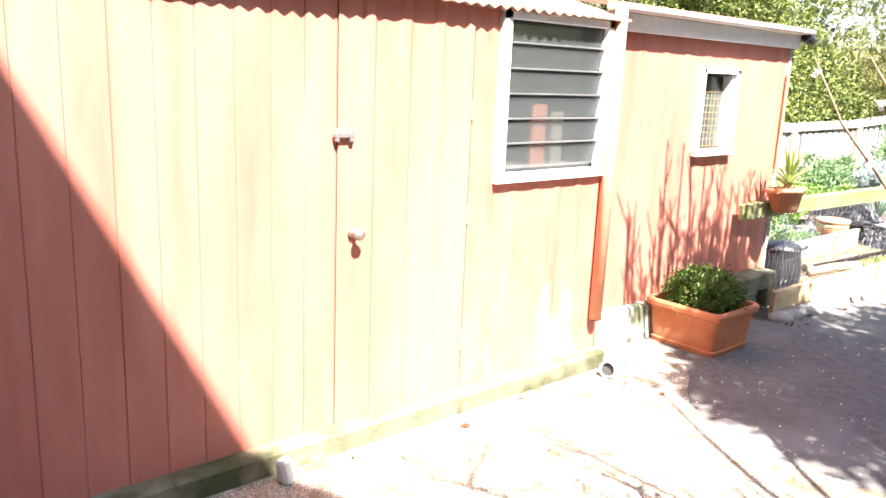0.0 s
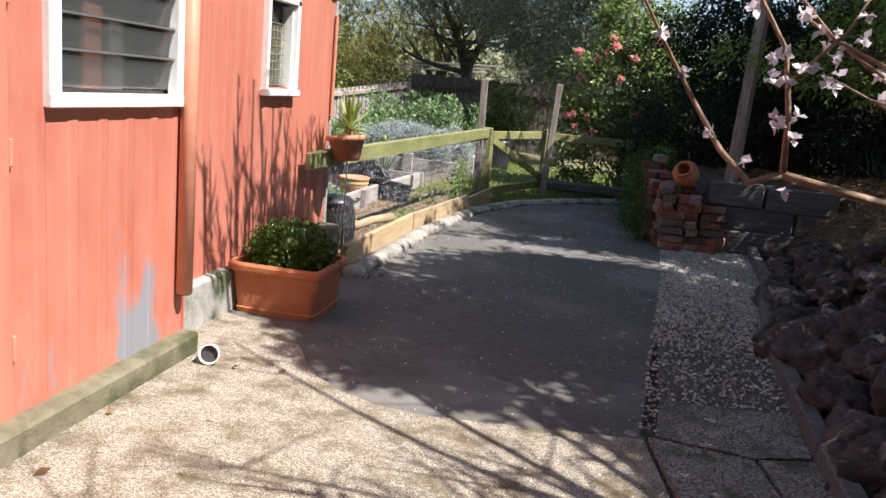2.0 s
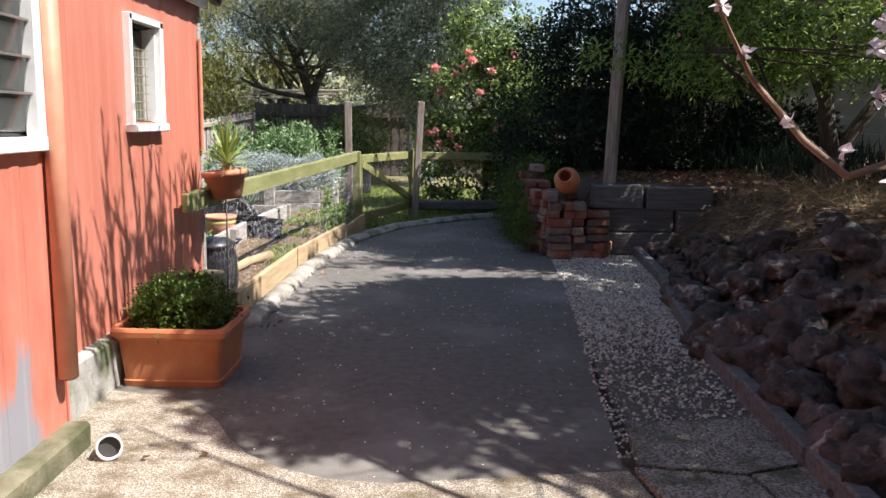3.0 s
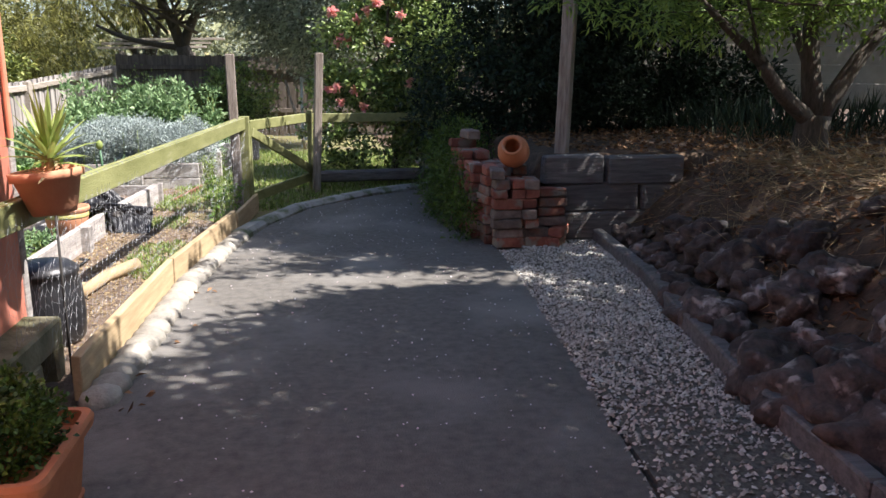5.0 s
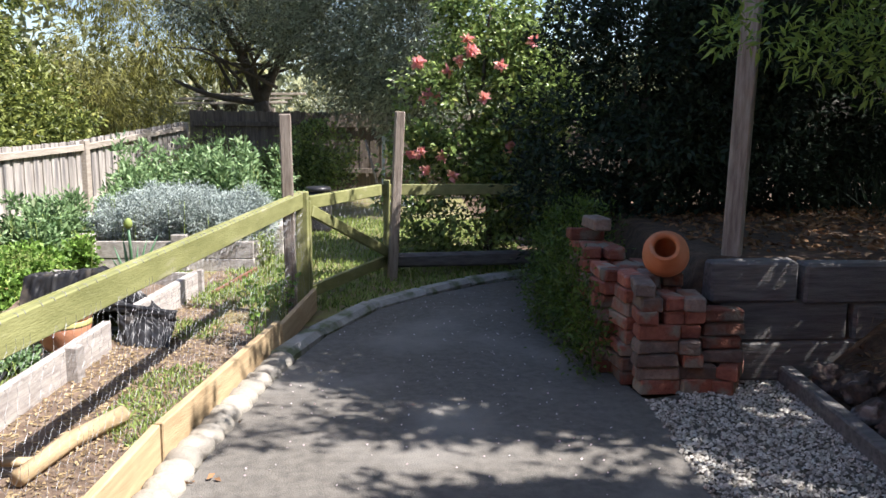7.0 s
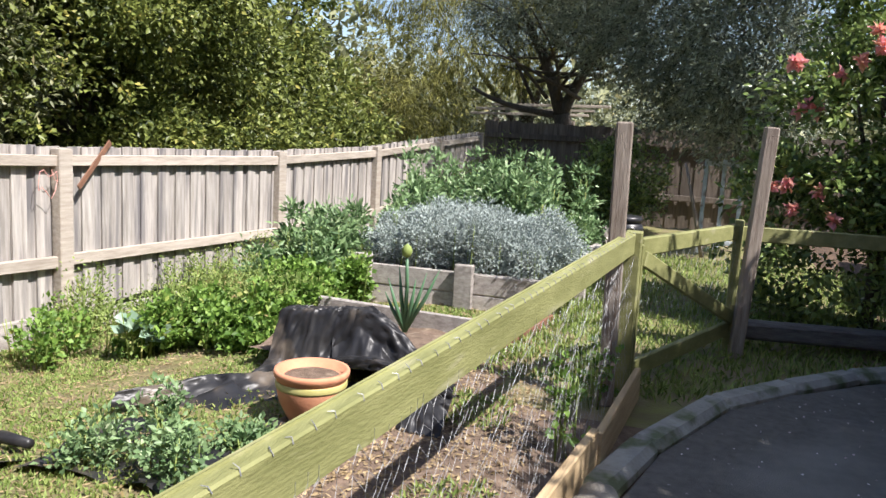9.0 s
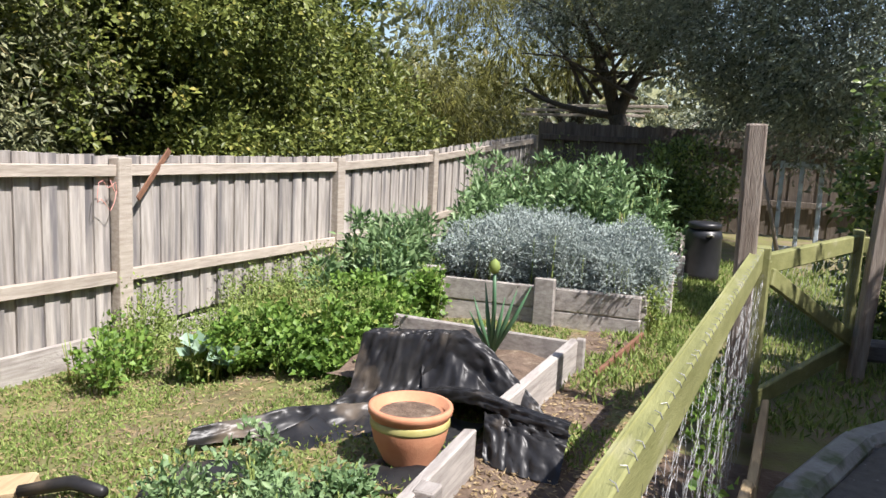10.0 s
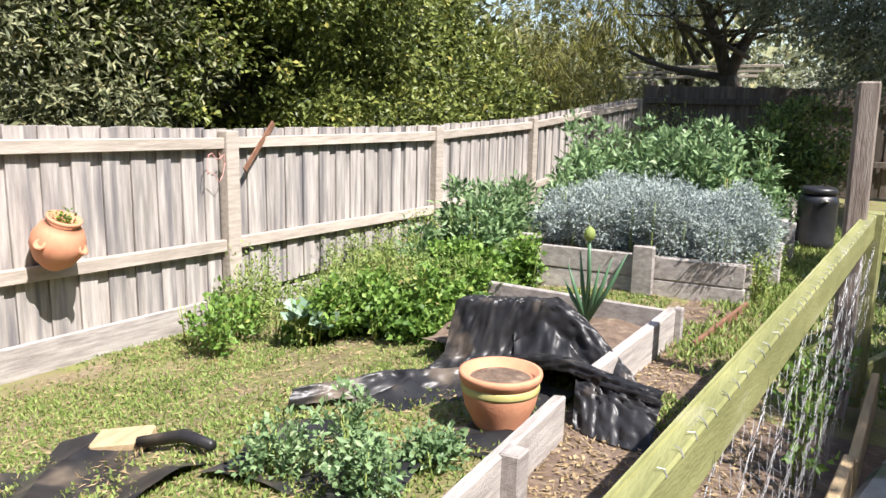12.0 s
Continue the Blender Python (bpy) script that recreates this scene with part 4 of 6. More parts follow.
tubes("branch_stub", [[((-0.02, -0.2, 0), 0.025), ((-0.16, -0.26, 0.03), 0.018)]], M_BOARD, lg, 7)


# black plastic sheets
def crumple(x, y, s=1.0):
    q = Vector((x, y, 0.3))
    r = 1 - abs(noise.noise(Vector((x * 2.2 + y * 1.3, y * 3.4 - x, 0.7))))
    return s * (0.06 * r ** 4 + 0.02 * noise.noise(q * 4.3) + 0.006 * noise.noise(q * 14))


def rowpoint(path, u):
    """A point at u in 0..1 along a polyline."""
    k = min(int(u * (len(path) - 1)), len(path) - 2)
    return Vector(path[k]).lerp(Vector(path[k + 1]), u * (len(path) - 1) - k)


def crease(u, v, k=0.0):
    """Sharp-edged folds as of stiff film, about -1 to 1."""
    a = 1 - 2.2 * abs(noise.noise((u * 2.1 + k + 0.31, v * 2.6 - u + 0.17, k + 0.43)))
    b = 1 - 2.2 * abs(noise.noise((u * 5.3 - v * 2 + 0.23, v * 6.1 + k + 0.41, k + 3.37)))
    return 0.62 * a + 0.38 * b


def loft(name, paths, m, parent, label, wrinkle, freq=2.0, rows=7, seed=0.0):
    """A film stretched from rail to rail, wrinkled, never below the ground."""
    vs, fs = [], []
    vv = [k / rows for k in range((len(paths) - 1) * rows + 1)]
    for j, v in enumerate(vv):
        k = min(int(v), len(paths) - 2)
        for i in range(m + 1):
            u = i / m
            q = rowpoint(paths[k], u).lerp(rowpoint(paths[k + 1], u), v - k)
            c = wrinkle * crease(u * freq * 2, v * freq * 0.5, seed)
            q += Vector((0.25 * c, -0.8 * c, 0.7 * c))
            q.z = max(q.z, ground_z(q.x, q.y) + 0.006)
            vs.append(q)
    for j in range(len(vv) - 1):
        for i in range(m):
            k = j * (m + 1) + i
            fs.append((k, k + 1, k + m + 2, k + m + 1))
    return mesh_ob(name, vs, fs, M_TARP, parent, label, True)


tp = thing("black_plastic_sheet", "crumpled black plastic sheet draped over a raised bed, dusty with soil", "plastic sheet", at=(0, 0, 0))
loft("raised_flap", [[(-4.3, 9.1, -0.02), (-4.05, 9.12, 0.0), (-3.8, 9.18, 0.05)], [(-4.25, 9.2, 0.05), (-4.03, 9.22, 0.08), (-3.8, 9.26, 0.12)],
                     [(-4.235, 9.29, 0.31), (-4.02, 9.31, 0.33), (-3.78, 9.33, 0.36)], [(-4.2, 9.36, 0.33), (-4.0, 9.4, 0.34), (-3.76, 9.42, 0.36)],
                     [(-4.15, 9.55, 0.1), (-3.97, 9.58, 0.1), (-3.74, 9.56, 0.1)]], 44, tp, "upright dusty flap of black plastic", 0.03, 1.6, 9)
ROLL = [(-3.9, 9.12, 0.07), (-3.7, 9.07, 0.14), (-3.5, 8.98, 0.18), (-3.36, 8.93, 0.17), (-3.2, 8.9, 0.15), (-3.06, 8.88, 0.14)]
FOLD = [(-3.88, 9.35, 0.35), (-3.73, 9.36, 0.385), (-3.58, 9.34, 0.31), (-3.44, 9.3, 0.2), (-3.33, 9.25, 0.12), (-3.24, 9.2, 0.06)]


def moved(path, dx, dy, dz):
    return [(x + dx, y + dy, z + dz) for x, y, z in path]


loft("fold", [moved(ROLL, 0, 0.05, -0.03), moved(ROLL, 0, -0.03, -0.02), moved(ROLL, 0, -0.02, 0.03), moved(ROLL, 0, 0.04, 0.03),
              [(-3.86, 9.2, 0.1), (-3.7, 9.2, 0.13), (-3.54, 9.16, 0.1), (-3.4, 9.12, 0.06), (-3.3, 9.08, 0.05), (-3.2, 9.04, 0.05)],
              moved(FOLD, -0.03, -0.04, -0.12), moved(FOLD, -0.01, -0.02, -0.02), moved(FOLD, 0.02, 0.02, 0.0), moved(FOLD, 0.05, 0.05, -0.1), moved(FOLD, 0.06, 0.06, -0.22)],
     54, tp, "thick rolled fold of black plastic", 0.022, 2.4, 6, 5.0)
loft("hanging_flap", [[(-3.45, 8.93, 0.14), (-3.3, 8.9, 0.14), (-3.06, 8.86, 0.12)], [(-3.43, 8.86, 0.1), (-3.26, 8.83, 0.09), (-3.06, 8.8, 0.08)],
                      [(-3.4, 8.76, -0.02), (-3.24, 8.7, -0.02), (-3.06, 8.68, -0.02)]], 26, tp, "", 0.035, 1.8, 9, 9.0)
loft("ground_flap", [[(-4.62, 8.38, -0.03), (-4.3, 8.72, -0.03), (-3.9, 8.95, 0.0)], [(-4.62, 8.42, 0.03), (-4.35, 8.82, 0.05), (-3.98, 9.05, 0.06)],
                     [(-4.66, 8.46, -0.03), (-4.42, 8.9, 0.0), (-4.1, 9.16, 0.0)]], 40, tp, "", 0.03, 2.2, 9, 12.0)
for nm, x0, x1, y0, y1 in (("sheet_tail", -4.4, -3.5, 8.3, 9.1), ("sheet_tail", -4.5, -3.75, 7.7, 8.4)):
    drape(nm, list(np.linspace(x0, x1, 40)), list(np.linspace(y0, y1, 30)),
          lambda x, y: ground_z(x, y) - 0.014 + crumple(x, y, 1.0) + 0.035 * noise.noise((x * 3, y * 3, 5)), M_TARP, tp)
t2 = thing("black_plastic_sheet", "flat black plastic sheet on the grass weighed down by a paver", "plastic sheet")
drape("sheet", list(np.linspace(-5.4, -4.55, 44)), list(np.linspace(7.2, 7.92, 36)), lambda x, y: ground_z(x, y) + 0.0 + crumple(x, y, 0.9), M_TARP, t2)
tubes("rolled_edge", [[((-5.0, 7.86, ground_z(-5.0, 7.86) + 0.05), 0.025), ((-4.8, 7.93, ground_z(-4.8, 7.93) + 0.06), 0.03), ((-4.6, 7.88, ground_z(-4.6, 7.88) + 0.05), 0.022)]], M_TARP, t2, 8)
pvr = thing("paver", "pale sandy concrete paver lying on the plastic", "paver", at=(-5.12, 7.88, ground_z(-5.12, 7.88)))
part("paver_body", block((0.24, 0.16, 0.05), pose(0, 0, 0.045, 4, -6, 30), 0.01, 0.004), M_BOARD, pvr)


# ---- paling fence ----
def fence_x(y):
    return -6.5 + 0.105 * (y - 10)


def fence_top(y):
    return float(np.interp(y, [4, 8.4, 10, 12.6, 14.5, 18.2], [1.2, 1.16, 1.1, 1.07, 1.12, 1.38]))


pf = thing("paling_fence", "grey weathered timber paling fence with three rails and square posts", "fence", at=(fence_x(10), 10, 0))
F0 = pf.location.copy()
mesh_cache = []
for k in range(5):
    bm = block((0.016, 0.118, 1.0), Matrix.Translation((0, 0, 0.5)), 0, 0.002)
    mesh_cache.append(bm)
metas = []
for bm in mesh_cache:
    me = bpy.data.meshes.new("paling")
    bm.to_mesh(me)
    bm.free()
    me.materials.append(M_PALING)
    metas.append(me)
y, k = 4.5, 0
while y < 18.25:
    o = new("paling", metas[random.randrange(5)])
    o.parent = pf
    z0 = -0.12 + 0.2 * step(11, 18, y) - 0.15 * step(11, 9, y)
    top = fence_top(y) + random.uniform(-0.005, 0.005)
    o.location = Vector((fence_x(y) - (0.012 if k % 2 else 0.032), y, z0)) - F0
    o.scale = (1, random.uniform(0.92, 1.08), top - z0)
    o.rotation_euler = (random.uniform(-0.006, 0.006), 0, math.atan(-0.105) + random.uniform(-0.05, 0.05))
    y += 0.098
    k += 1
posts = [4.6, 7.3, 10.02, 12.66, 14.7, 16.6, 18.2]
for y0, y1 in zip(posts, posts[1:]):
    for dz, hh, dx in ((-0.1, 0.085, 0.02), (-0.84, 0.085, 0.02)):
        part("rail", beam(Vector((fence_x(y0) + dx, y0 + 0.05, fence_top(y0) + dz)) - F0, Vector((fence_x(y1) + dx, y1 - 0.05, fence_top(y1) + dz)) - F0, 0.045, hh, 0.005, 0.004), M_RAILW, pf)
    part("plinth_board", beam(Vector((fence_x(y0) + 0.012, y0, fence_top(y0) - 1.38)) - F0, Vector((fence_x(y1) + 0.012, y1, fence_top(y1) - 1.34)) - F0, 0.03, 0.22, 0.005, 0.003), M_BEDW, pf)
for y in posts:
    h = fence_top(y) + 0.35
    part("post", block((0.09, 0.12, h), Matrix.Translation(Vector((fence_x(y) + 0.025, y, fence_top(y) - h / 2 - 0.01)) - F0) @ pose(0, 0, 0, 0, 0, -6), 0.006, 0.004), M_RAILW, pf)
st = thing("stick", "rusty brown batten stuck behind the fence post", "stick", at=(fence_x(10.2) + 0.06, 10.2, 0.9))
part("batten", beam((0, -0.08, -0.1), (-0.02, 0.28, 0.24), 0.012, 0.045, 0.003), M_RUST, st)
string = thing("string", "loop of faded orange twine on the fence post", "string", at=(fence_x(9.98) + 0.07, 9.9, 0.85))
tubes("twine", [[((0.0, -0.05 + 0.09 * math.cos(a * 0.5), 0.08 * math.sin(a * 0.5) + 0.04 * math.sin(a * 1.7)), 0.003) for a in range(16)]], M_PINK, string, 4)
wp = thing("wall_pot", "terracotta strawberry pot hung on the fence with green plants inside", "pot", at=(fence_x(8.6) + 0.14, 8.6, 0.4))
tm = pose(0, 0, 0, 0, 22, 10)
part("pot_body", lathe([(0.05, -0.06), (0.11, -0.01), (0.15, 0.07), (0.15, 0.13), (0.12, 0.2), (0.085, 0.225), (0.1, 0.25), (0.1, 0.262), (0.08, 0.262), (0.07, 0.22), (0, 0.21)], 28, tm), M_TERRA2, wp, smooth=True)
for a in (0.2, -1.5):
    part("pocket", lathe([(0.03, 0), (0.035, 0.04), (0.026, 0.04), (0.0, 0.02)], 14, tm @ pose(0.13 * math.cos(a), 0.13 * math.sin(a), 0.1, 0, 45, math.degrees(a))), M_TERRA2, wp, smooth=True)
p = rng.normal(0, 0.03, (120, 3)) + np.array(tm @ Vector((0, 0, 0.24)))
leaves("succulent", p, rng.normal(0, 1, (120, 3)) + [0, 0, 1], 0.03, 0.016, L_FRESH, wp).name = "succulent_growth"

# fence across the end of the garden
bf = thing("paling_fence", "tall dark brown paling fence across the end of the garden", "fence", at=(-2, 18.6, 0))
M_DARKP = mat("dark_brown_paling", (0.085, 0.068, 0.056), (0.19, 0.155, 0.125), 5, 0.9, 0.5, 40, stretch=(6, 6, 0.5), rnd=0.25)
me = bpy.data.meshes.new("paling")
bm = block((0.118, 0.016, 1.58), Matrix.Translation((0, 0, 0.79)), 0, 0.002)
bm.to_mesh(me)
bm.free()
me.materials.append(M_DARKP)
for i in range(95):
    o = new("paling", me)
    o.parent = bf
    o.location = (-3.6 + i * 0.1, (0.012 if i % 2 else 0.03) + 0.006 * i, random.uniform(-0.02, 0.02))
    o.rotation_euler = (0, random.uniform(-0.01, 0.01), 0)
for z in (1.35, 0.5):
    part("rail", beam((-3.6, -0.03, z), (6, 0.5, z), 0.045, 0.09), M_DARKP, bf)
wb = thing("timber_stack", "pale planks stacked beyond the end fence", "timber", at=(-5.2, 20.6, 0))
for z, a in ((1.84, -1.2), (1.93, -0.9), (1.75, -1.3)):
    part("plank", beam((a, 0, z), (a + 2.3, 0.1, z + 0.05), 0.15, 0.05), M_RAILW, wb)
for x in (-0.8, 0.7):
    part("trestle", block((0.1, 0.15, 1.68), Matrix.Translation((x, 0.02, 0.84)), 0.005), M_POSTW, wb)

of = thing("old_frame", "weathered pale blue timber frame leaning among the trees", "frame", at=(-1.78, 16.0, 0.0))
M_BLUE = mat("faded_blue_paint", (0.3, 0.36, 0.4), (0.5, 0.54, 0.56), 8, 0.8, 0.3, stain=(0.2, 0.17, 0.14), stain_scale=9, stain_lo=0.55)
for x in (-0.22, 0.0, 0.22):
    part("stile", beam((x, 0, 0), (x, 0.12, 1.2), 0.05, 0.04), M_BLUE, of)
for z in (0.15, 1.15):
    part("cross_bar", beam((-0.25, z * 0.1 + 0.005, z), (0.25, z * 0.1 + 0.005, z), 0.03, 0.06), M_BLUE, of)
ds = thing("dead_stick", "bare pale dead branch leaning by the frame", "branch", at=(-2.15, 15.6, 0))
tubes("stick_body", [[((0.2, 0, 0), 0.03), ((0.05, 0, 0.6), 0.025), ((-0.1, 0, 1.15), 0.015)]], M_POSTW, ds)

# ---- brick stack, sleepers, rocks ----
bs = thing("brick_stack", "uneven stack of old red bricks beside the driveway", "brick stack", at=(-0.1, 7.8, 0))
brick_me = []
for k in range(6):
    bm = block((0.228, 0.108, 0.074), None, 0.009, 0.007)
    me = bpy.data.meshes.new("brick")
    bm.to_mesh(me)
    bm.free()
    me.materials.append(M_BRICK2 if k in (1, 4) else M_BRICK)
    brick_me.append(me)


def brick_col(x, y, n, turn, z0=0.0):
    for i in range(n):
        o = new("brick", brick_me[random.randrange(6)])
        o.parent = bs
        o.location = (x + 0.1 + random.uniform(-0.016, 0.016), y - 7.8 + random.uniform(-0.016, 0.016), z0 + 0.0375 + i * 0.0765)
        o.rotation_euler = (random.uniform(-0.02, 0.02), random.uniform(-0.02, 0.02), radians(turn + random.uniform(-7, 7)))


for col in ((-0.215, 7.82, 5, 3), (-0.275, 7.87, 3, 88, 0.383), (-0.15, 7.89, 2, 92, 0.383), (0.02, 7.86, 2, 4), (-0.035, 7.88, 5, 86, 0.153), (0.15, 7.9, 4, 2, 0.153), (0.2, 7.86, 2, 60),
            (-0.32, 8.06, 8, 95), (-0.2, 8.1, 8, 88), (-0.07, 8.15, 8, 88), (-0.33, 8.2, 8, 2), (-0.4, 8.34, 8, 86), (-0.27, 8.36, 8, 92), (-0.42, 8.58, 9, 84), (-0.3, 8.55, 9, 92),
            (-0.12, 8.42, 8, 90), (-0.4, 8.8, 10, 4), (-0.36, 8.76, 1, 100, 0.765)):
    brick_col(*col)
jar = thing("terracotta_jar", "round terracotta jar lying on its side on the bricks", "jar", at=(-0.14, 7.93, 0.62))
jm = pose(0, 0.06, 0.105, 62, 0, -20)
part("jar_body", lathe([(0.05, -0.12), (0.1, -0.09), (0.125, -0.02), (0.12, 0.05), (0.085, 0.09), (0.07, 0.1), (0.082, 0.125), (0.08, 0.13), (0.06, 0.125), (0.055, 0.09), (0.09, 0.04), (0.0, -0.08)], 28, jm), M_TERRA, jar, smooth=True)
sl = thing("sleeper_wall", "low retaining wall of dark weathered railway sleepers", "retaining wall", at=(0.6, 8.0, 0))
for x0, x1, z, yy in ((-0.5, 0.0, 0.58, 0.0), (0.03, 0.68, 0.57, 0.03), (-0.45, 0.3, 0.36, 0.03), (0.33, 0.9, 0.35, 0.05), (-0.45, 0.5, 0.13, 0.03)):
    part("sleeper", beam((x0, yy, z), (x1, yy + 0.03, z), 0.14, 0.225, 0.015, 0.008), M_SLEEP, sl)
pole = thing("timber_pole", "tall grey square timber pole behind the sleepers", "post", at=(0.3, 8.18, 0.55))
part("pole_body", beam((0, 0, -0.1), (0.1, 0.15, 2.6), 0.1, 0.1, 0.008, 0.003), M_POSTW, pole)
eg = thing("edging", "dark weathered timber edging between gravel and rocks", "edging", at=(0, 5, 0))
ep = [(2.4, 3.2), (3.22, 4.0), (4.02, 4.72), (4.75, 5.8), (5.83, 6.75), (6.78, 8.0)]
for a, b in ep:
    part("edging_board", beam((edge_x(a) + 0.05, a - 5, 0.03), (edge_x(b) + 0.05, b - 5, 0.04), 0.08, 0.13, 0.01, 0.006), M_SLEEP, eg)

rock_me = []
for k in range(7):
    bm = bmesh.new()
    bmesh.ops.create_icosphere(bm, subdivisions=4, radius=1)
    off = Vector((k * 7.1, k * 3.3, 1))
    for v in bm.verts:
        c = v.co.copy()
        d = 0.95 + 0.45 * noise.noise(c * 1.2 + off) + 0.3 * noise.noise(c * 2.4 + off)
        d += 0.2 * (0.45 - abs(noise.noise(c * 3.6 + off))) + 0.16 * (0.4 - abs(noise.noise(c * 8 + off))) - 0.12 * max(0.0, noise.noise(c * 6 + off * 2) - 0.15) + 0.05 * noise.noise(c * 17 + off)
        v.co = Vector((c.x * d, c.y * d * 0.85, max(c.z * d * 0.75, -0.6)))
    me = bpy.data.meshes.new("rock")
    bm.to_mesh(me)
    bm.free()
    me.materials.append(M_ROCK)
    me.polygons.foreach_set("use_smooth", [True] * len(me.polygons))
    rock_me.append(me)
for row, dx, n, s0, s1 in ((0, 0.2, 27, 0.12, 0.2), (1, 0.42, 25, 0.11, 0.2), (2, 0.66, 18, 0.1, 0.2), (3, 0.95, 11, 0.08, 0.16)):
    for i in range(n):
        y = lerp(1.6, (7.75, 7.2, 6.3, 5.6)[row], (i + random.uniform(-0.25, 0.25)) / (n - 1))
        s = random.uniform(s0, s1) * (1 - 0.3 * step(5.5, 7.5, y))
        x = edge_x(y) + dx + random.uniform(-0.06, 0.06)
        o = new("rock", rock_me[random.randrange(7)])
        o.location = (x, y, ground_z(x, y) + s * 0.3)
        o.rotation_euler = (random.uniform(-0.4, 0.4), random.uniform(-0.4, 0.4), random.uniform(0, 6.28))
        o.scale = (s, s * random.uniform(0.85, 1.15), s * random.uniform(0.85, 1.1))
        tagged(o, "rough dark brown basalt rock of the bank edging", "rock", "basalt rocks of the bank")
# leaf litter and straw on the bank
p = np.c_[rng.uniform(0.3, 4.5, 9000), rng.uniform(3.5, 11, 9000)]
p = np.array([q for q in p if q[0] > edge_x(min(q[1], 8)) + 0.35 or q[1] > 8.3])
tagged(leaves("leaf_litter", at_ground(p, 0.012), rng.normal(0, 1, (len(p), 3)) * [1, 1, 0.15], 0.06, 0.03, M_LITTER, spread=0.2), "brown dry leaves covering the bank", "leaf litter", kind="stuff")
p = np.c_[rng.normal(1.7, 0.6, 3000), rng.normal(6.7, 0.8, 3000)]
p = np.array([q for q in p if q[0] > edge_x(min(q[1], 8)) + 0.4 and q[1] < 7.9])
tagged(leaves("dead_twigs", at_ground(p, 0.03), rng.normal(0, 1, (len(p), 3)) * [1, 1, 0.25], 0.26, 0.005, M_STRAW, spread=0.3), "tangle of dry twigs and straw on the bank", "twigs", kind="stuff")

# weatherboard building beyond the bank
wbh = thing("weatherboard_building", "cream weatherboard building beyond the trees", "building", at=(5.5, 12.0, 0.5))
for i in range(10):
    part("weatherboard", block((7.0, 0.03, 0.28), pose(0, 0.02 * (i % 2), 0.56 + i * 0.25, 6, 0, -8), 0.003), M_CREAM, wbh)
part("wall_body", block((6.9, 3, 2.4), pose(0.2, 1.6, 1.55, 0, 0, -8), 0.01), M_CREAM, wbh)
for x in (-2.8, -1.0, 0.8, 2.6):
    part("stump", block((0.1, 0.1, 0.6), pose(x, 0.35 - 0.14 * x, 0.15, 0, 0, -8), 0.005), M_SLEEP, wbh)
part("roof", block((7.4, 3.6, 0.12), pose(0.2, 1.5, 3.1, 0, 0, -8), 0.01), M_ROOF, wbh)

# ---- plants of the garden ----
def patch(name, label, category, blobs, clumps, per, size, length, width, material, droop=0.0, stems=True, shell=0.6, spread=0.7, kind=""):
    c = np.array(blobs)[:, :3].mean(0)
    t = thing(name, label, category, at=(float(c[0]), float(c[1]), float(ground_z(c[0], c[1]))), kind=kind)
    base = np.array(t.location)
    p, o = crown_points(blobs, clumps, per, size, shell)
    g = np.array([ground_z(a, b) for a, b in p[:, :2]])
    keep = p[:, 2] > g + 0.01
    p, o = p[keep], o[keep]
    leaves("foliage", p - base, o + [0, 0, 0.4], length, width, material, t, droop=droop, spread=spread)
    if stems:
        paths = []
        for b in blobs:
            for _ in range(5):
                x, y = b[0] + rng.normal(0, b[3] * 0.35), b[1] + rng.normal(0, b[4] * 0.35)
                z = ground_z(x, y)
                paths.append([(Vector((x, y, z)) - Vector(base), 0.006), (Vector((x + rng.normal(0, 0.04), y + rng.normal(0, 0.04), b[2] + b[5] * 0.6)) - Vector(base), 0.003)])
        tagged(tubes("stalk_growth", paths, L_WEED, t, 4), kind="stuff")
    return t


def field(x0, x1, y0, y1, n, zlo, zhi, r):
    out = []
    for _ in range(n):
        x, y = rng.uniform(x0, x1), rng.uniform(y0, y1)
        h = rng.uniform(zlo, zhi)
        out.append((x, y, ground_z(x, y) + h * 0.5, r * rng.uniform(0.7, 1.3), r * rng.uniform(0.7, 1.3), h * 0.5))
    return out


patch("parsley_patch", "dense bright green parsley and celery patch", "herbs", field(-5.6, -4.5, 9.6, 11.3, 60, 0.12, 0.45, 0.13), 1500, 18, 0.035, 0.046, 0.04, L_PARS)
patch("celery_patch", "feathery pale green celery tops among the parsley", "herbs", field(-5.6, -4.6, 9.7, 11.3, 34, 0.25, 0.52, 0.1), 520, 18, 0.04, 0.032, 0.014, L_WEED)
patch("weed_clump", "tangle of straggly green weeds against the fence", "weeds", field(-6.35, -5.3, 9.5, 12.4, 52, 0.2, 0.6, 0.12), 1000, 18, 0.045, 0.035, 0.016, L_WEED)
patch("weed_clump", "pale green leafy weed by the fence", "weeds", field(-6.3, -5.85, 9.2, 9.7, 5, 0.3, 0.5, 0.12), 60, 12, 0.035, 0.045, 0.035, L_PARS)
patch("bean_patch", "tall silvery green broad beans", "beans", field(-5.1, -3.3, 12.6, 14.6, 64, 0.5, 1.25, 0.1), 1900, 15, 0.042, 0.085, 0.034, L_BEAN, spread=0.55)
patch("bean_patch", "broad bean plants beside the raised bed", "beans", field(-5.6, -4.75, 10.9, 12.6, 24, 0.35, 0.85, 0.1), 640, 15, 0.042, 0.08, 0.033, L_BEAN, spread=0.55)
patch("bean_patch", "low bean foliage at the end of the bed", "beans", field(-3.6, -3.05, 13.0, 14.4, 8, 0.45, 0.75, 0.2), 330, 16, 0.05, 0.06, 0.032, L_BEAN)
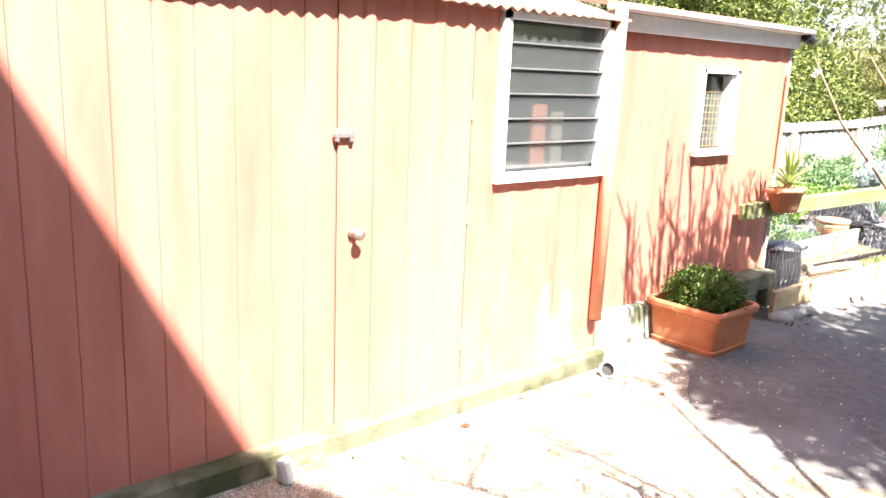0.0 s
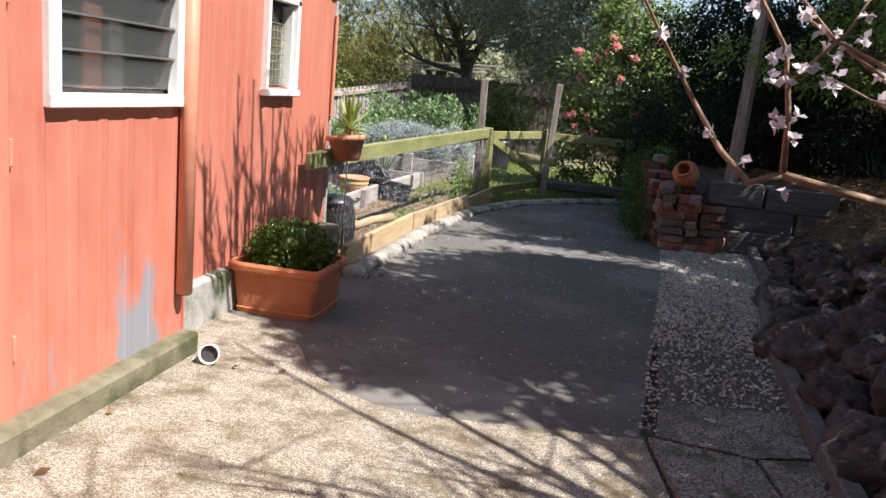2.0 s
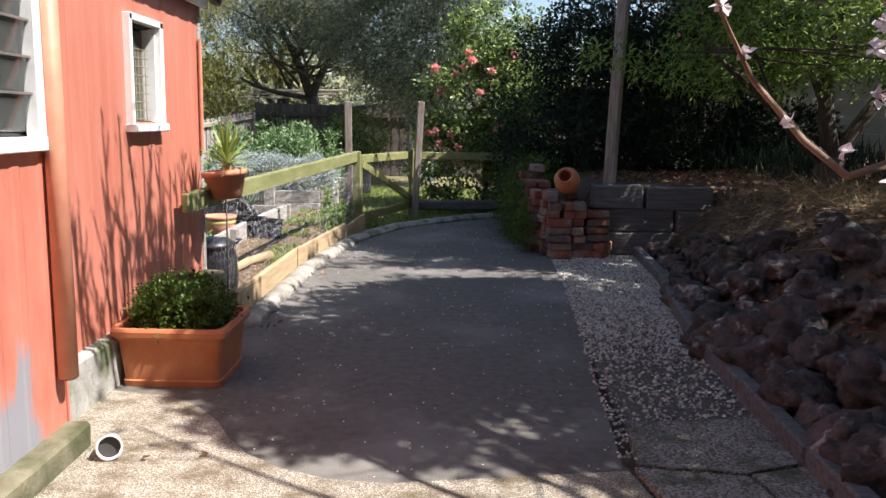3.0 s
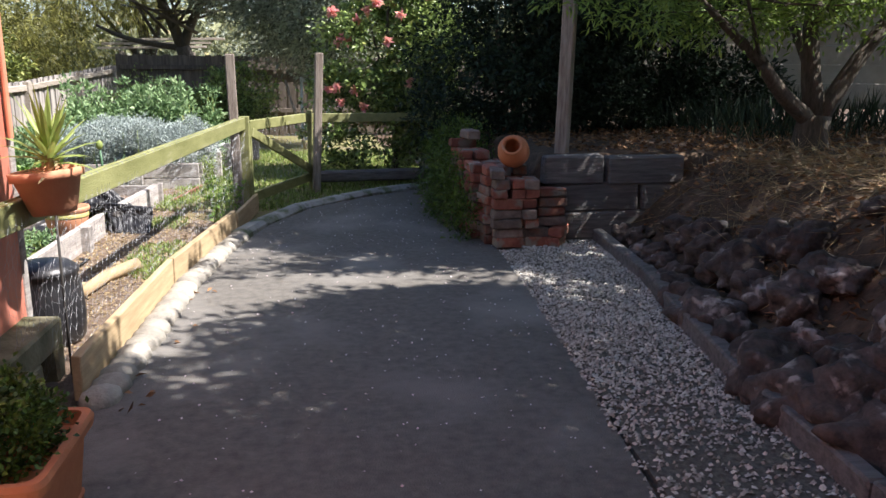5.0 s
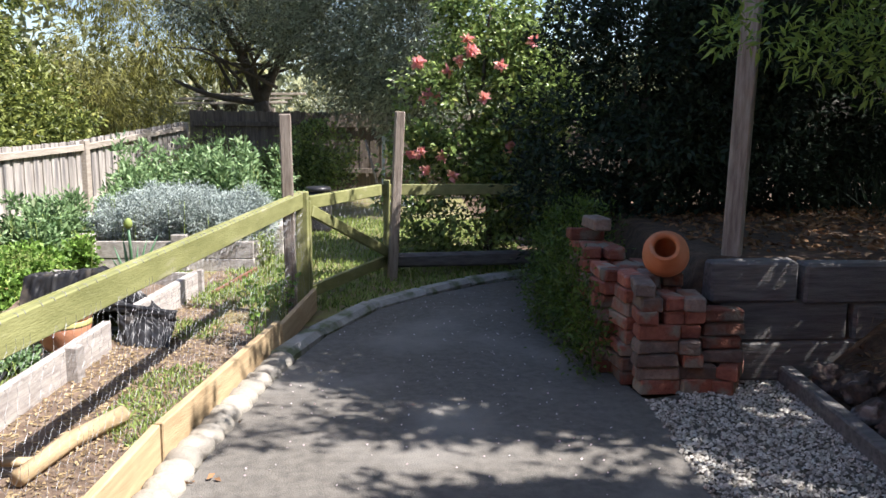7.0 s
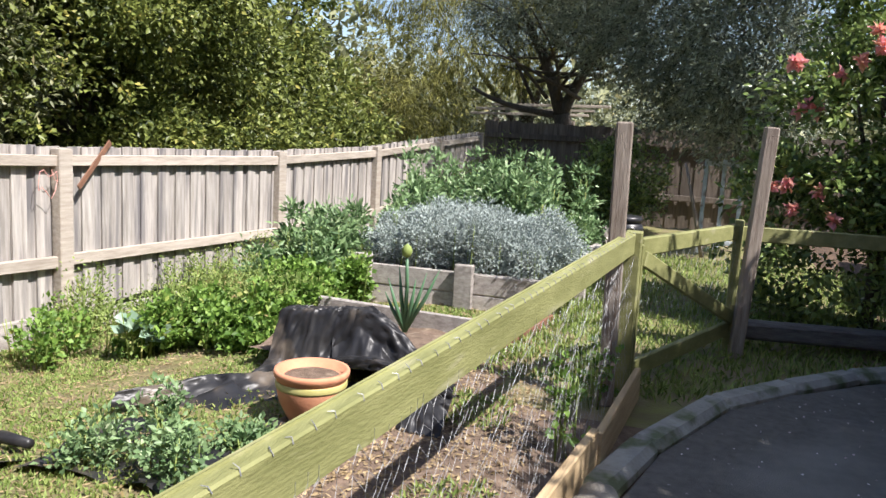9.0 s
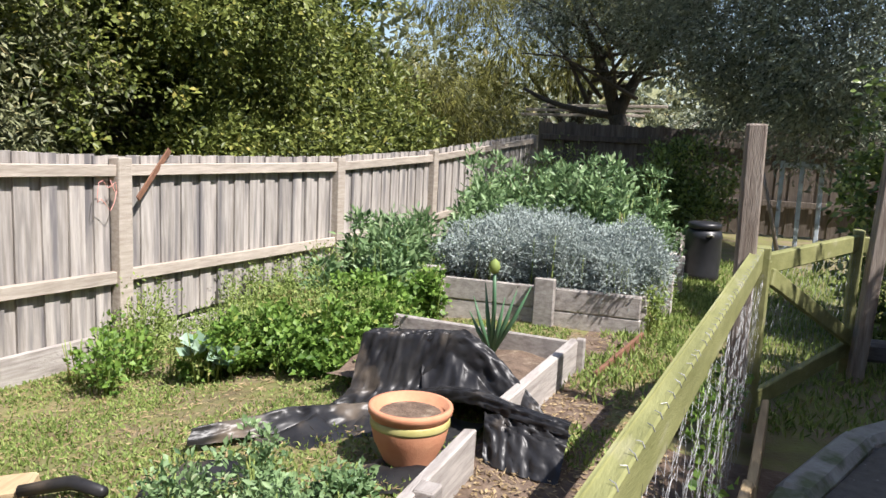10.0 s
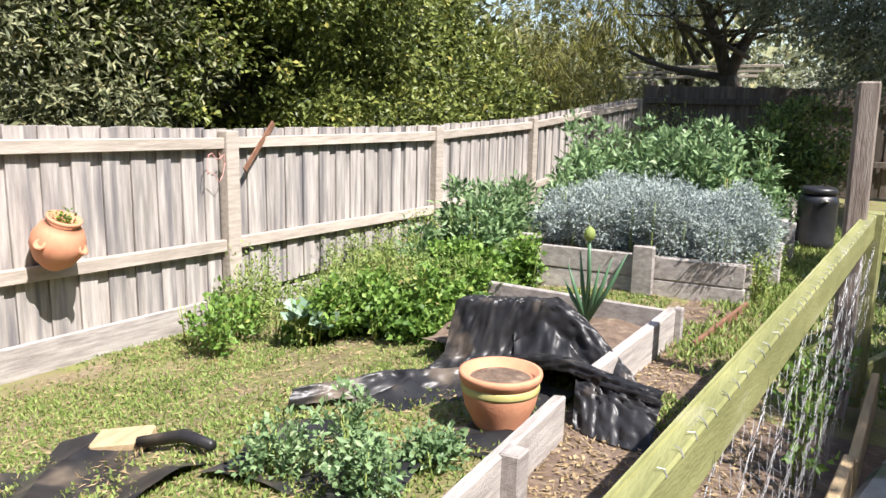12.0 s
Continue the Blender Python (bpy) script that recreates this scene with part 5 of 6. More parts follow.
lav = [(-4.45, 11.75, 0.42, 0.26, 0.3, 0.2), (-4.1, 11.7, 0.46, 0.32, 0.35, 0.26), (-3.7, 11.7, 0.45, 0.34, 0.35, 0.25), (-3.35, 11.75, 0.42, 0.28, 0.33, 0.25), (-3.15, 11.65, 0.36, 0.22, 0.28, 0.24), (-3.9, 12.1, 0.5, 0.5, 0.3, 0.22)]
patch("lavender_bush", "silvery blue-grey lavender hedge spilling over the bed", "lavender", lav + [(rng.uniform(-4.6, -3.0), rng.uniform(11.4, 12.3), rng.uniform(0.3, 0.6), rng.uniform(0.08, 0.18), rng.uniform(0.08, 0.18), rng.uniform(0.08, 0.2)) for _ in range(40)], 2500, 36, 0.036, 0.03, 0.011, L_LAV, shell=0.92, spread=0.5)
patch("kale", "small pale grey-green kale seedling", "kale", [(-5.4, 9.55, ground_z(-5.4, 9.55) + 0.17, 0.1, 0.1, 0.12)], 7, 6, 0.025, 0.1, 0.075, L_KALE)
for x, y, h, r in ((-4.0, 7.95, 0.32, 0.13), (-4.25, 7.85, 0.18, 0.12), (-3.82, 7.8, 0.22, 0.12), (-3.75, 8.15, 0.12, 0.1)):
    patch("seedling_clump", "low grey-green leafy vegetable seedlings", "seedlings", [(x, y, ground_z(x, y) + h * 0.5, r, r, h * 0.55)], 44, 13, 0.024, 0.034, 0.02, L_BEAN)
for x, y, h, r in ((-2.52, 8.75, 0.42, 0.12), (-2.45, 9.5, 0.35, 0.1)):
    patch("climbing_weed", "fresh green weed climbing the wire netting", "weeds", [(x, y, h * 0.55, r * 0.7, r * 0.9, h * 0.5)], 15, 8, 0.03, 0.045, 0.038, L_PARS)
for x, y in ((-3.0, 11.45), (-4.65, 11.2), (-2.98, 12.2)):
    patch("flowering_weed", "yellow-green weed with tiny white flowers at the bed corner", "weeds", [(x, y, 0.16, 0.09, 0.12, 0.17)], 50, 12, 0.03, 0.03, 0.02, L_WEED)
patch("shrub", "dark green rounded shrub before the end fence", "shrub", [(-3.2, 16.9, 0.75, 0.7, 0.6, 0.65), (-3.5, 17.0, 0.5, 0.6, 0.5, 0.5)], 500, 18, 0.07, 0.07, 0.04, L_CAM)
patch("shrub", "sparse brownish shrubs by the fence corner", "shrub", [(-4.8, 17.3, 0.6, 0.7, 0.5, 0.6), (-4.2, 16.6, 0.4, 0.6, 0.6, 0.5), (-5.2, 16.5, 0.5, 0.4, 0.6, 0.5)], 400, 14, 0.1, 0.06, 0.025, L_WEED)

on = thing("onion_plant", "tall green onion with a round yellow flower head", "onion", at=(-3.76, 10.05, 0.08))
for dx, dy, h in ((-0.13, 0, 0.34), (-0.07, 0.03, 0.42), (0.13, 0, 0.4), (0.21, 0.02, 0.43), (0.07, -0.03, 0.36), (-0.16, 0.03, 0.24)):
    tubes("leaf_blade", [[((0, 0, 0), 0.013), ((dx * 0.6, dy * 0.5, h * 0.55), 0.013), ((dx, dy, h), 0.002)]], L_ONION, on, 8)
tubes("stalk", [[((0, 0, 0), 0.016), ((0.0, 0, 0.3), 0.013), ((-0.01, 0, 0.5), 0.01)]], L_ONION, on, 8)
part("flower_head", lathe([(0.0, 0.48), (0.025, 0.495), (0.034, 0.525), (0.026, 0.555), (0.0, 0.575)], 14, Matrix.Translation((-0.01, 0, 0))), L_WEED, on, "pale yellow seed head", True)

# grass and low weeds
p = np.c_[rng.uniform(-6.6, -3.5, 70000), rng.uniform(6.0, 11.2, 70000)]
k = np.array([noise.noise((q[0] * 1.3, q[1] * 1.3, 4)) > -0.15 + 0.22 * rng.normal() for q in p])
p = p[k]
tagged(leaves("grass", at_ground(p), np.tile([0, 0, 1.0], (len(p), 1)), 0.03, 0.011, L_WEED, spread=0.8), "short patchy grass and clover with dry brown patches", "grass", kind="stuff")
p = np.c_[rng.uniform(-3.3, -2.6, 16000), rng.uniform(6.0, 15.5, 16000)]
k = np.array([noise.noise((q[0] * 1.6, q[1] * 1.6, 4)) > 0.28 - 0.4 * step(8.6, 10.5, q[1]) for q in p])
p = p[k]
tagged(leaves("grass", at_ground(p), np.tile([0, 0, 1.0], (len(p), 1)), 0.05, 0.012, L_WEED, spread=0.7), "grass tufts along the garden path", "grass", kind="stuff")
p = np.c_[rng.uniform(-3.2, -0.3, 16000), rng.uniform(9.7, 15.5, 16000)]
p = np.array([q for q in p if q[0] < np.interp(q[1], [9.8, 10.6, 11.3], [-2.0, -1.25, 0.0])])
tagged(leaves("grass", at_ground(p), np.tile([0, 0, 1.0], (len(p), 1)), 0.07, 0.014, L_WEED, spread=0.6), "lit grass beyond the gate", "grass", kind="stuff")
p = np.c_[rng.uniform(-3.4, -2.62, 2500), rng.uniform(5.7, 10.5, 2500)]
tagged(leaves("wood_chips", at_ground(p, 0.008), rng.normal(0, 1, (2500, 3)) * [1, 1, 0.1], 0.03, 0.014, M_STRAW, spread=0.15), "pale wood chips scattered on the soil", "wood chips", kind="stuff")


p = np.c_[rng.uniform(-6.5, -2.7, 18000), rng.uniform(6.2, 12.5, 18000)]
tagged(leaves("dry_straw", at_ground(p, 0.01), rng.normal(0, 1, (18000, 3)) * [1, 1, 0.12], 0.05, 0.006, M_STRAW, spread=0.15), "dry grass stalks lying over the ground", "straw", kind="stuff")


# ---- trees ----
def limb(a, b, r0, r1, bend=0.15, n=6):
    a, b = Vector(a), Vector(b)
    L = (b - a).length
    o = Vector((random.uniform(-1, 1), random.uniform(-1, 1), random.uniform(-0.5, 0.5))) * bend * L
    return [(a.lerp(b, i / n) + o * math.sin(math.pi * i / n) * 0.6, lerp(r0, r1, i / n)) for i in range(n + 1)]


def limbs(base, tops, r, r1=0.01):
    fork = Vector(base) + Vector((0, 0, (min(t[2] for t in tops) - base[2]) * 0.35))
    return [limb(base, fork, r, r * 0.8, 0.05)] + [limb(fork, t, r * 0.6, r1) for t in tops]


# row of tall trees behind the paling fence
tree("hedge_tree", "tall grey-green leafy tree behind the paling fence", "tree", limbs((-9.2, 9.0, -0.4), ((-9.5, 8, 3), (-8.8, 10, 3.4), (-9.4, 9, 5)), 0.14),
     lumpy([(-8.9, 8.6, 1.4, 1.5, 1.7, 1.6), (-9.2, 10.4, 1.6, 1.5, 1.3, 1.9), (-9.4, 9.2, 3.8, 1.8, 2.0, 1.8), (-9.2, 6.5, 2.4, 1.5, 1.8, 2.6)], 26, 0.42), 1900, 56, 0.12, 0.085, 0.028, L_GREYG, shell=0.9)
tree("hedge_tree", "tall dense green-leaved tree behind the paling fence", "tree", limbs((-8.9, 12.8, -0.3), ((-9.2, 12, 3), (-8.6, 13.6, 3.5), (-9, 12.8, 5)), 0.16),
     lumpy([(-8.8, 12.0, 1.6, 1.4, 1.3, 2.0), (-8.6, 13.6, 1.8, 1.4, 1.4, 1.9), (-9.0, 12.6, 3.8, 1.6, 1.8, 1.7), (-8.2, 13.2, 2.8, 1.0, 1.2, 1.2), (-9.2, 11.0, 3.0, 1.3, 1.3, 1.6)], 20, 0.55), 2200, 58, 0.12, 0.078, 0.046, L_HEDGE, shell=0.9)
tree("hedge_tree", "dark green tree beyond the paling fence", "tree", limbs((-9.0, 16.5, -0.2), ((-9.4, 16, 3), (-8.4, 17, 3.2), (-9, 16.5, 5)), 0.16),
     lumpy([(-8.8, 15.6, 1.2, 1.3, 1.4, 1.6), (-8.6, 17.4, 1.0, 1.4, 1.5, 1.4), (-9.4, 16.4, 3.6, 1.6, 2.0, 2.0)], 24, 0.42), 1400, 40, 0.13, 0.11, 0.05, L_HEDGE, shell=0.9)
tree("wattle_tree", "feathery yellow-green drooping tree beyond the garden corner", "tree", limbs((-5.8, 22.5, 0), ((-7.6, 22, 3.6), (-6.4, 23, 5), (-4.6, 22, 4.6), (-5.4, 21.6, 4.0)), 0.16),
     [(-7.2, 21.8, 3.2, 1.3, 1.1, 1.0), (-6.2, 22, 4.6, 1.6, 1.2, 1.0), (-4.8, 21.6, 3.8, 1.3, 1.1, 0.9), (-7.6, 21.6, 1.6, 1.2, 1.0, 0.9), (-5.8, 21.6, 2.8, 0.7, 0.8, 0.5), (-8.3, 20.6, 2.0, 1.0, 1.0, 1.5), (-8.0, 20.8, 4.4, 1.2, 1.0, 1.1)], 1500, 26, 0.18, 0.18, 0.02, L_WATTLE, droop=0.9, shell=0.6, spread=0.5)
tree("olive_tree", "large olive tree with dark leaning trunks and grey-green leaves", "tree",
     [limb((-4.3, 20.2, 0), (-4.6, 19.9, 1.8), 0.17, 0.16, 0.08), limb((-4.6, 19.9, 1.8), (-5.4, 19.6, 3.6), 0.13, 0.06), limb((-4.6, 19.9, 1.7), (-3.4, 19.4, 3.6), 0.12, 0.05), limb((-4.6, 19.9, 1.75), (-6.3, 19.9, 2.2), 0.07, 0.03), limb((-3.4, 19.4, 3.4), (-1.8, 17.5, 4.2), 0.06, 0.02)] + [limb((-4.6 + random.uniform(-0.6, 0.8), 19.8, random.uniform(1.9, 2.9)), (-4.6 + random.uniform(-2.2, 2.0), random.uniform(18.6, 20.2), random.uniform(2.6, 4.4)), 0.04, 0.01, 0.25) for _ in range(14)],
     [(-3.3, 18.4, 3.2, 1.1, 1.1, 0.9), (-2.2, 17.2, 3.0, 1.2, 1.0, 1.2), (-1.4, 15.8, 2.7, 1.0, 1.0, 1.1), (-4.2, 18.8, 4.4, 1.4, 1.2, 0.9), (-2.4, 16.6, 4.6, 1.6, 1.4, 1.0), (-1.2, 15.4, 4.2, 1.3, 1.2, 1.0), (-1.5, 16.3, 1.7, 0.7, 0.8, 0.6), (-2.2, 17.4, 2.0, 0.9, 0.6, 0.6), (-5.4, 19.3, 3.4, 0.8, 0.5, 0.6), (-4.0, 19.2, 3.2, 0.7, 0.5, 0.5)], 3300, 34, 0.14, 0.095, 0.025, L_OLIVE)
tree("thicket", "tangled grey-green thicket behind the end fence", "shrub", limbs((-5.0, 21.6, 0), ((-6.4, 21.6, 1.8), (-4.6, 21.8, 2.2), (-3.2, 21.6, 1.8)), 0.05),
     [(-7.0, 21.8, 0.9, 1.0, 0.5, 0.9), (-5.6, 22.0, 1.1, 1.1, 0.5, 1.0), (-4.2, 22.0, 1.1, 1.1, 0.5, 1.1), (-2.8, 21.8, 1.0, 1.1, 0.5, 1.0)], 700, 26, 0.14, 0.08, 0.02, L_OLIVE)
cam_bl = [(-0.95, 12.1, 0.7, 0.85, 0.7, 0.75), (-0.75, 12.2, 1.6, 0.85, 0.75, 0.8), (-0.6, 12.3, 2.4, 0.7, 0.65, 0.6), (-0.2, 12.0, 1.1, 0.7, 0.6, 0.9)]
cam_t = tree("camellia_bush", "tall glossy camellia bush dotted with pink flowers", "bush", limbs((-0.7, 12.3, 0), ((-1, 12.1, 1.8), (-0.4, 12.3, 2.4), (-0.7, 12.3, 2.8)), 0.06),
             lumpy(cam_bl, 26, 0.22), 800, 34, 0.07, 0.075, 0.042, L_CAM, shell=0.85)
cb0 = np.array(cam_t.location)
fl = []
for x, y, z in ((-1.37, 11.7, 1.7), (-1.3, 11.68, 1.66), (-1.42, 11.72, 1.66), (-1.1, 11.5, 2.0), (-0.95, 11.5, 2.1), (-1.2, 11.6, 1.9), (-0.7, 11.45, 1.95), (-0.85, 11.45, 1.65), (-1.55, 11.75, 1.1), (-1.4, 11.6, 0.95), (-0.4, 11.5, 2.2), (-1.5, 11.7, 2.0), (-0.6, 11.4, 1.2), (-1.45, 11.65, 1.12), (0.05, 11.4, 0.7)):
    fl.append((x, y, z))
for _ in range(5):
    a, h = rng.uniform(3.6, 5.4), rng.uniform(0.5, 2.7)
    fl.append((-0.75 + 0.85 * math.cos(a), 12.15 + 0.72 * math.sin(a), h))
for x, y, z in fl:
    q = np.tile([x, y, z], (22, 1)) - cb0
    leaves("flower", q, rng.normal(0, 1, (22, 3)) + [0, -0.8, 0.3], 0.075, 0.06, M_PINK, cam_t, "pink camellia flower", spread=0.6)
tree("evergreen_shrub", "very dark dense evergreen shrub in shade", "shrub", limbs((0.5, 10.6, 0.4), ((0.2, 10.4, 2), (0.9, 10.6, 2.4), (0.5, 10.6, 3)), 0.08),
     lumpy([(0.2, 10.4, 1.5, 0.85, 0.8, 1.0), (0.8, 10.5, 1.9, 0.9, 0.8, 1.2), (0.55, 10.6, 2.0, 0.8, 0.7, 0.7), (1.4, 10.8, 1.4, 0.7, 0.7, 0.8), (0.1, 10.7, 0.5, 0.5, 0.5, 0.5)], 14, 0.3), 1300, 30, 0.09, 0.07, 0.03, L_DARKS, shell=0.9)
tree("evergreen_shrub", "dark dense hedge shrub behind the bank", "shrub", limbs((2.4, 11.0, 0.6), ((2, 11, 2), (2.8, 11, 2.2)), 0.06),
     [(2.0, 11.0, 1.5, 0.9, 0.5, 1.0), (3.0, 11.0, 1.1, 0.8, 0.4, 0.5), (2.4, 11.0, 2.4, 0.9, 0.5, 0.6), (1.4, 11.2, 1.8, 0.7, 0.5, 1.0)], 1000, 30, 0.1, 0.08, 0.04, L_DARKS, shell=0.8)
patch("ivy_mound", "grassy green ivy mound beside the brick stack", "ivy", [(-0.5, 8.2, 0.2, 0.06, 0.25, 0.25), (-0.52, 8.55, 0.3, 0.07, 0.3, 0.35), (-0.52, 8.95, 0.32, 0.13, 0.45, 0.42), (-0.5, 9.4, 0.32, 0.18, 0.4, 0.42), (-0.3, 9.5, 0.5, 0.3, 0.5, 0.4)], 640, 20, 0.05, 0.04, 0.016, L_BOX, stems=False)
tree("fruit_tree", "leafy fruit tree with a stout low-forked trunk on the bank", "tree",
     [limb((2.35, 8.0, 0.6), (2.38, 8.0, 1.0), 0.16, 0.13, 0.03), limb((2.36, 8.0, 0.95), (1.75, 7.8, 1.42), 0.075, 0.05, 0.1), limb((1.75, 7.8, 1.42), (0.9, 7.5, 2.0), 0.05, 0.012),
      limb((2.38, 8.0, 1.0), (2.42, 7.9, 2.8), 0.09, 0.03), limb((2.4, 8.0, 0.95), (3.1, 8.1, 1.9), 0.08, 0.05), limb((3.1, 8.1, 1.9), (3.5, 8.0, 2.9), 0.05, 0.015), limb((2.38, 8.0, 1.2), (1.9, 8.5, 2.6), 0.05, 0.015)]
     + [limb((random.uniform(0.9, 2.6), random.uniform(7.4, 8.4), 1.95), (random.uniform(0.5, 3.2), random.uniform(7.0, 8.8), random.uniform(1.6, 2.5)), 0.014, 0.004, 0.2, 4) for _ in range(16)],
     [(0.2, 7.6, 1.85, 0.28, 0.3, 0.14), (0.7, 7.6, 1.76, 0.36, 0.35, 0.18), (1.3, 7.7, 1.72, 0.42, 0.4, 0.2), (1.9, 7.8, 1.78, 0.42, 0.4, 0.24), (2.9, 8.0, 1.85, 0.6, 0.5, 0.28), (2.2, 7.8, 2.3, 0.9, 0.8, 0.5), (3.2, 8.2, 2.2, 0.9, 0.8, 0.45), (1.6, 8.4, 2.1, 0.7, 0.5, 0.4), (1.2, 7.3, 2.25, 0.6, 0.4, 0.25)], 760, 17, 0.07, 0.075, 0.022, L_FRESH, M_BARK)
ft = bpy.data.objects["fruit_tree"]
for q in ((0.39, 7.0, 1.86), (1.15, 7.1, 2.2), (0.7, 7.5, 2.05), (1.6, 7.3, 1.95), (0.8, 7.2, 2.2), (2.3, 7.2, 1.9), (2.6, 7.4, 2.1)):
    leaves("blossom", np.tile(np.array(Vector(q) - ft.location), (6, 1)), rng.normal(0, 1, (6, 3)) + [-0.3, -1, 0], 0.026, 0.022, M_PINK, ft, "small pink blossom", spread=0.4, fold=0.1)
tubes("twig", [[(Vector((1.75, 7.8, 1.42)) - ft.location, 0.02), (Vector((1.3, 7.3, 1.9)) - ft.location, 0.012), (Vector((0.44, 7.02, 1.86)) - ft.location, 0.004)]], M_BARK, ft, 6)
# unseen crown added over driveway and bank: leafy sprays for shade, gaps for sun patches
GAPS = [(-1.65, 5.05, 0.24, 0.15), (-1.1, 3.55, 0.36, 0.2), (-1.8, 3.9, 0.26, 0.14), (-0.7, 4.65, 0.24, 0.14), (-0.73, 5.9, 0.18, 0.1), (-1.28, 5.87, 0.17, 0.13),
        (-2.25, 5.9, 0.24, 0.9), (-2.0, 6.7, 0.45, 0.45), (-1.35, 7.0, 0.85, 0.3), (-0.55, 6.95, 0.45, 0.2), (-1.45, 7.6, 0.55, 0.13), (-2.1, 7.6, 0.3, 0.5), (-2.0, 8.4, 0.22, 0.16), (-1.2, 9.6, 0.16, 0.2),
        (-0.1, 6.6, 0.25, 0.5), (0.2, 7.4, 0.2, 0.25), (-0.2, 5.6, 0.2, 0.3), (1.9, 8.7, 0.35, 0.18), (0.5, 4.2, 0.25, 0.2), (0.7, 8.1, 0.2, 0.1), (1.3, 6.4, 0.3, 0.15), (0.3, 8.12, 1.15, 0.3), (0.2, 8.4, 0.5, 0.26), (1.0, 8.55, 0.7, 0.36), (1.7, 8.3, 0.4, 0.25)]


def in_gap(x, y):
    w = 1 + 0.45 * noise.noise((x * 3.1, y * 4.3, 2)) + 0.25 * noise.noise((x * 8, y * 11, 5))
    return any(((x - a) / p) ** 2 + ((y - b) / q) ** 2 < w * w for a, b, p, q in GAPS)


def spread_crown(n, x0, x1, y0, y1, left, low, high):
    """Spray centres whose shade falls over the given stretch of ground, gaps left free."""
    out = []
    while len(out) < n:
        x, y, h = rng.uniform(x0, x1), rng.uniform(y0, y1), rng.uniform(low, high)
        if x < left(y) + 0.12 * noise.noise((y * 3, 0, 1)) or in_gap(x, y) or (x > 0.3 and rng.random() < 0.68):
            continue
        out.append((x + SUN.x / SUN.z * h, y + SUN.y / SUN.z * h, h))
    return np.array(out)


st_t = thing("unseen_shade_crown", "unseen leafy crown added to shade the driveway", "tree", at=(5.0, 4.6, 0.75))
S0 = Vector(st_t.location)
c = spread_crown(3300, -3.2, 4.0, 2.7, 11.7, lambda y: float(np.interp(y, [2.7, 3.25, 3.35, 4.0, 4.4, 4.7, 5.3, 5.6, 8.0, 8.5, 9.5, 10.6, 11.0, 11.7], [-0.5, -0.5, -2.0, -2.5, -2.7, -3.1, -3.1, -2.4, -2.3, -2.35, -2.45, -2.3, -1.8, -1.4])), 3.7, 5.2)
tubes("trunk", [[(Vector(q) - S0, r) for q, r in path] for path in limbs(tuple(S0), ((2.4, 4.0, 4.6), (3.2, 6.4, 5.0), (4.5, 2.6, 4.6), (3.8, 8.6, 5.0), (5.2, 5.0, 5.4)), 0.22)]
      + [[(Vector(q) - S0, r) for q, r in limb((lerp(4.2, k[0], 0.5), lerp(4.8, k[1], 0.5), 4.2), tuple(k), 0.025, 0.006, 0.1, 4)] for k in c[::90]], M_BARK, st_t, 6)
d = rng.normal(0, 1, (len(c) * 42, 3))
sz = np.repeat(rng.uniform(0.07, 0.13, len(c)), 42)[:, None]
leaves("crown", np.repeat(c, 42, 0) + d * sz * [1.3, 0.8, 0.8] - np.array(S0), d + [0, 0, -0.3], 0.11, 0.05, L_FRESH, st_t, spread=0.5)
# second out-of-view crown, added only to keep the building wall in shade
st_t = thing("unseen_shade_crown", "unseen leafy crown added to shade the weatherboard building", "tree", at=(7.5, 9.5, 0.8))
S0 = Vector(st_t.location)
c = spread_crown(420, 2.8, 7.0, 10.0, 13.5, lambda y: 2.8, 4.0, 5.6)
tubes("trunk", [[(Vector(q) - S0, r) for q, r in path] for path in limbs(tuple(S0), ((6.2, 9.4, 4.8), (8.4, 10.4, 5.0), (7.6, 11.2, 5.2)), 0.2)], M_BARK, st_t, 6)
d = rng.normal(0, 1, (len(c) * 30, 3))
leaves("crown", np.repeat(c, 30, 0) + d * 0.14 - np.array(S0), d + [0, 0, -0.3], 0.14, 0.07, L_FRESH, st_t, spread=0.5)
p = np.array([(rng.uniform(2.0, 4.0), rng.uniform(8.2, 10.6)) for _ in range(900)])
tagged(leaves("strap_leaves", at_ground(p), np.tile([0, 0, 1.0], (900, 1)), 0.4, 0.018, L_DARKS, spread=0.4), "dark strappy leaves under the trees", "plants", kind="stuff")

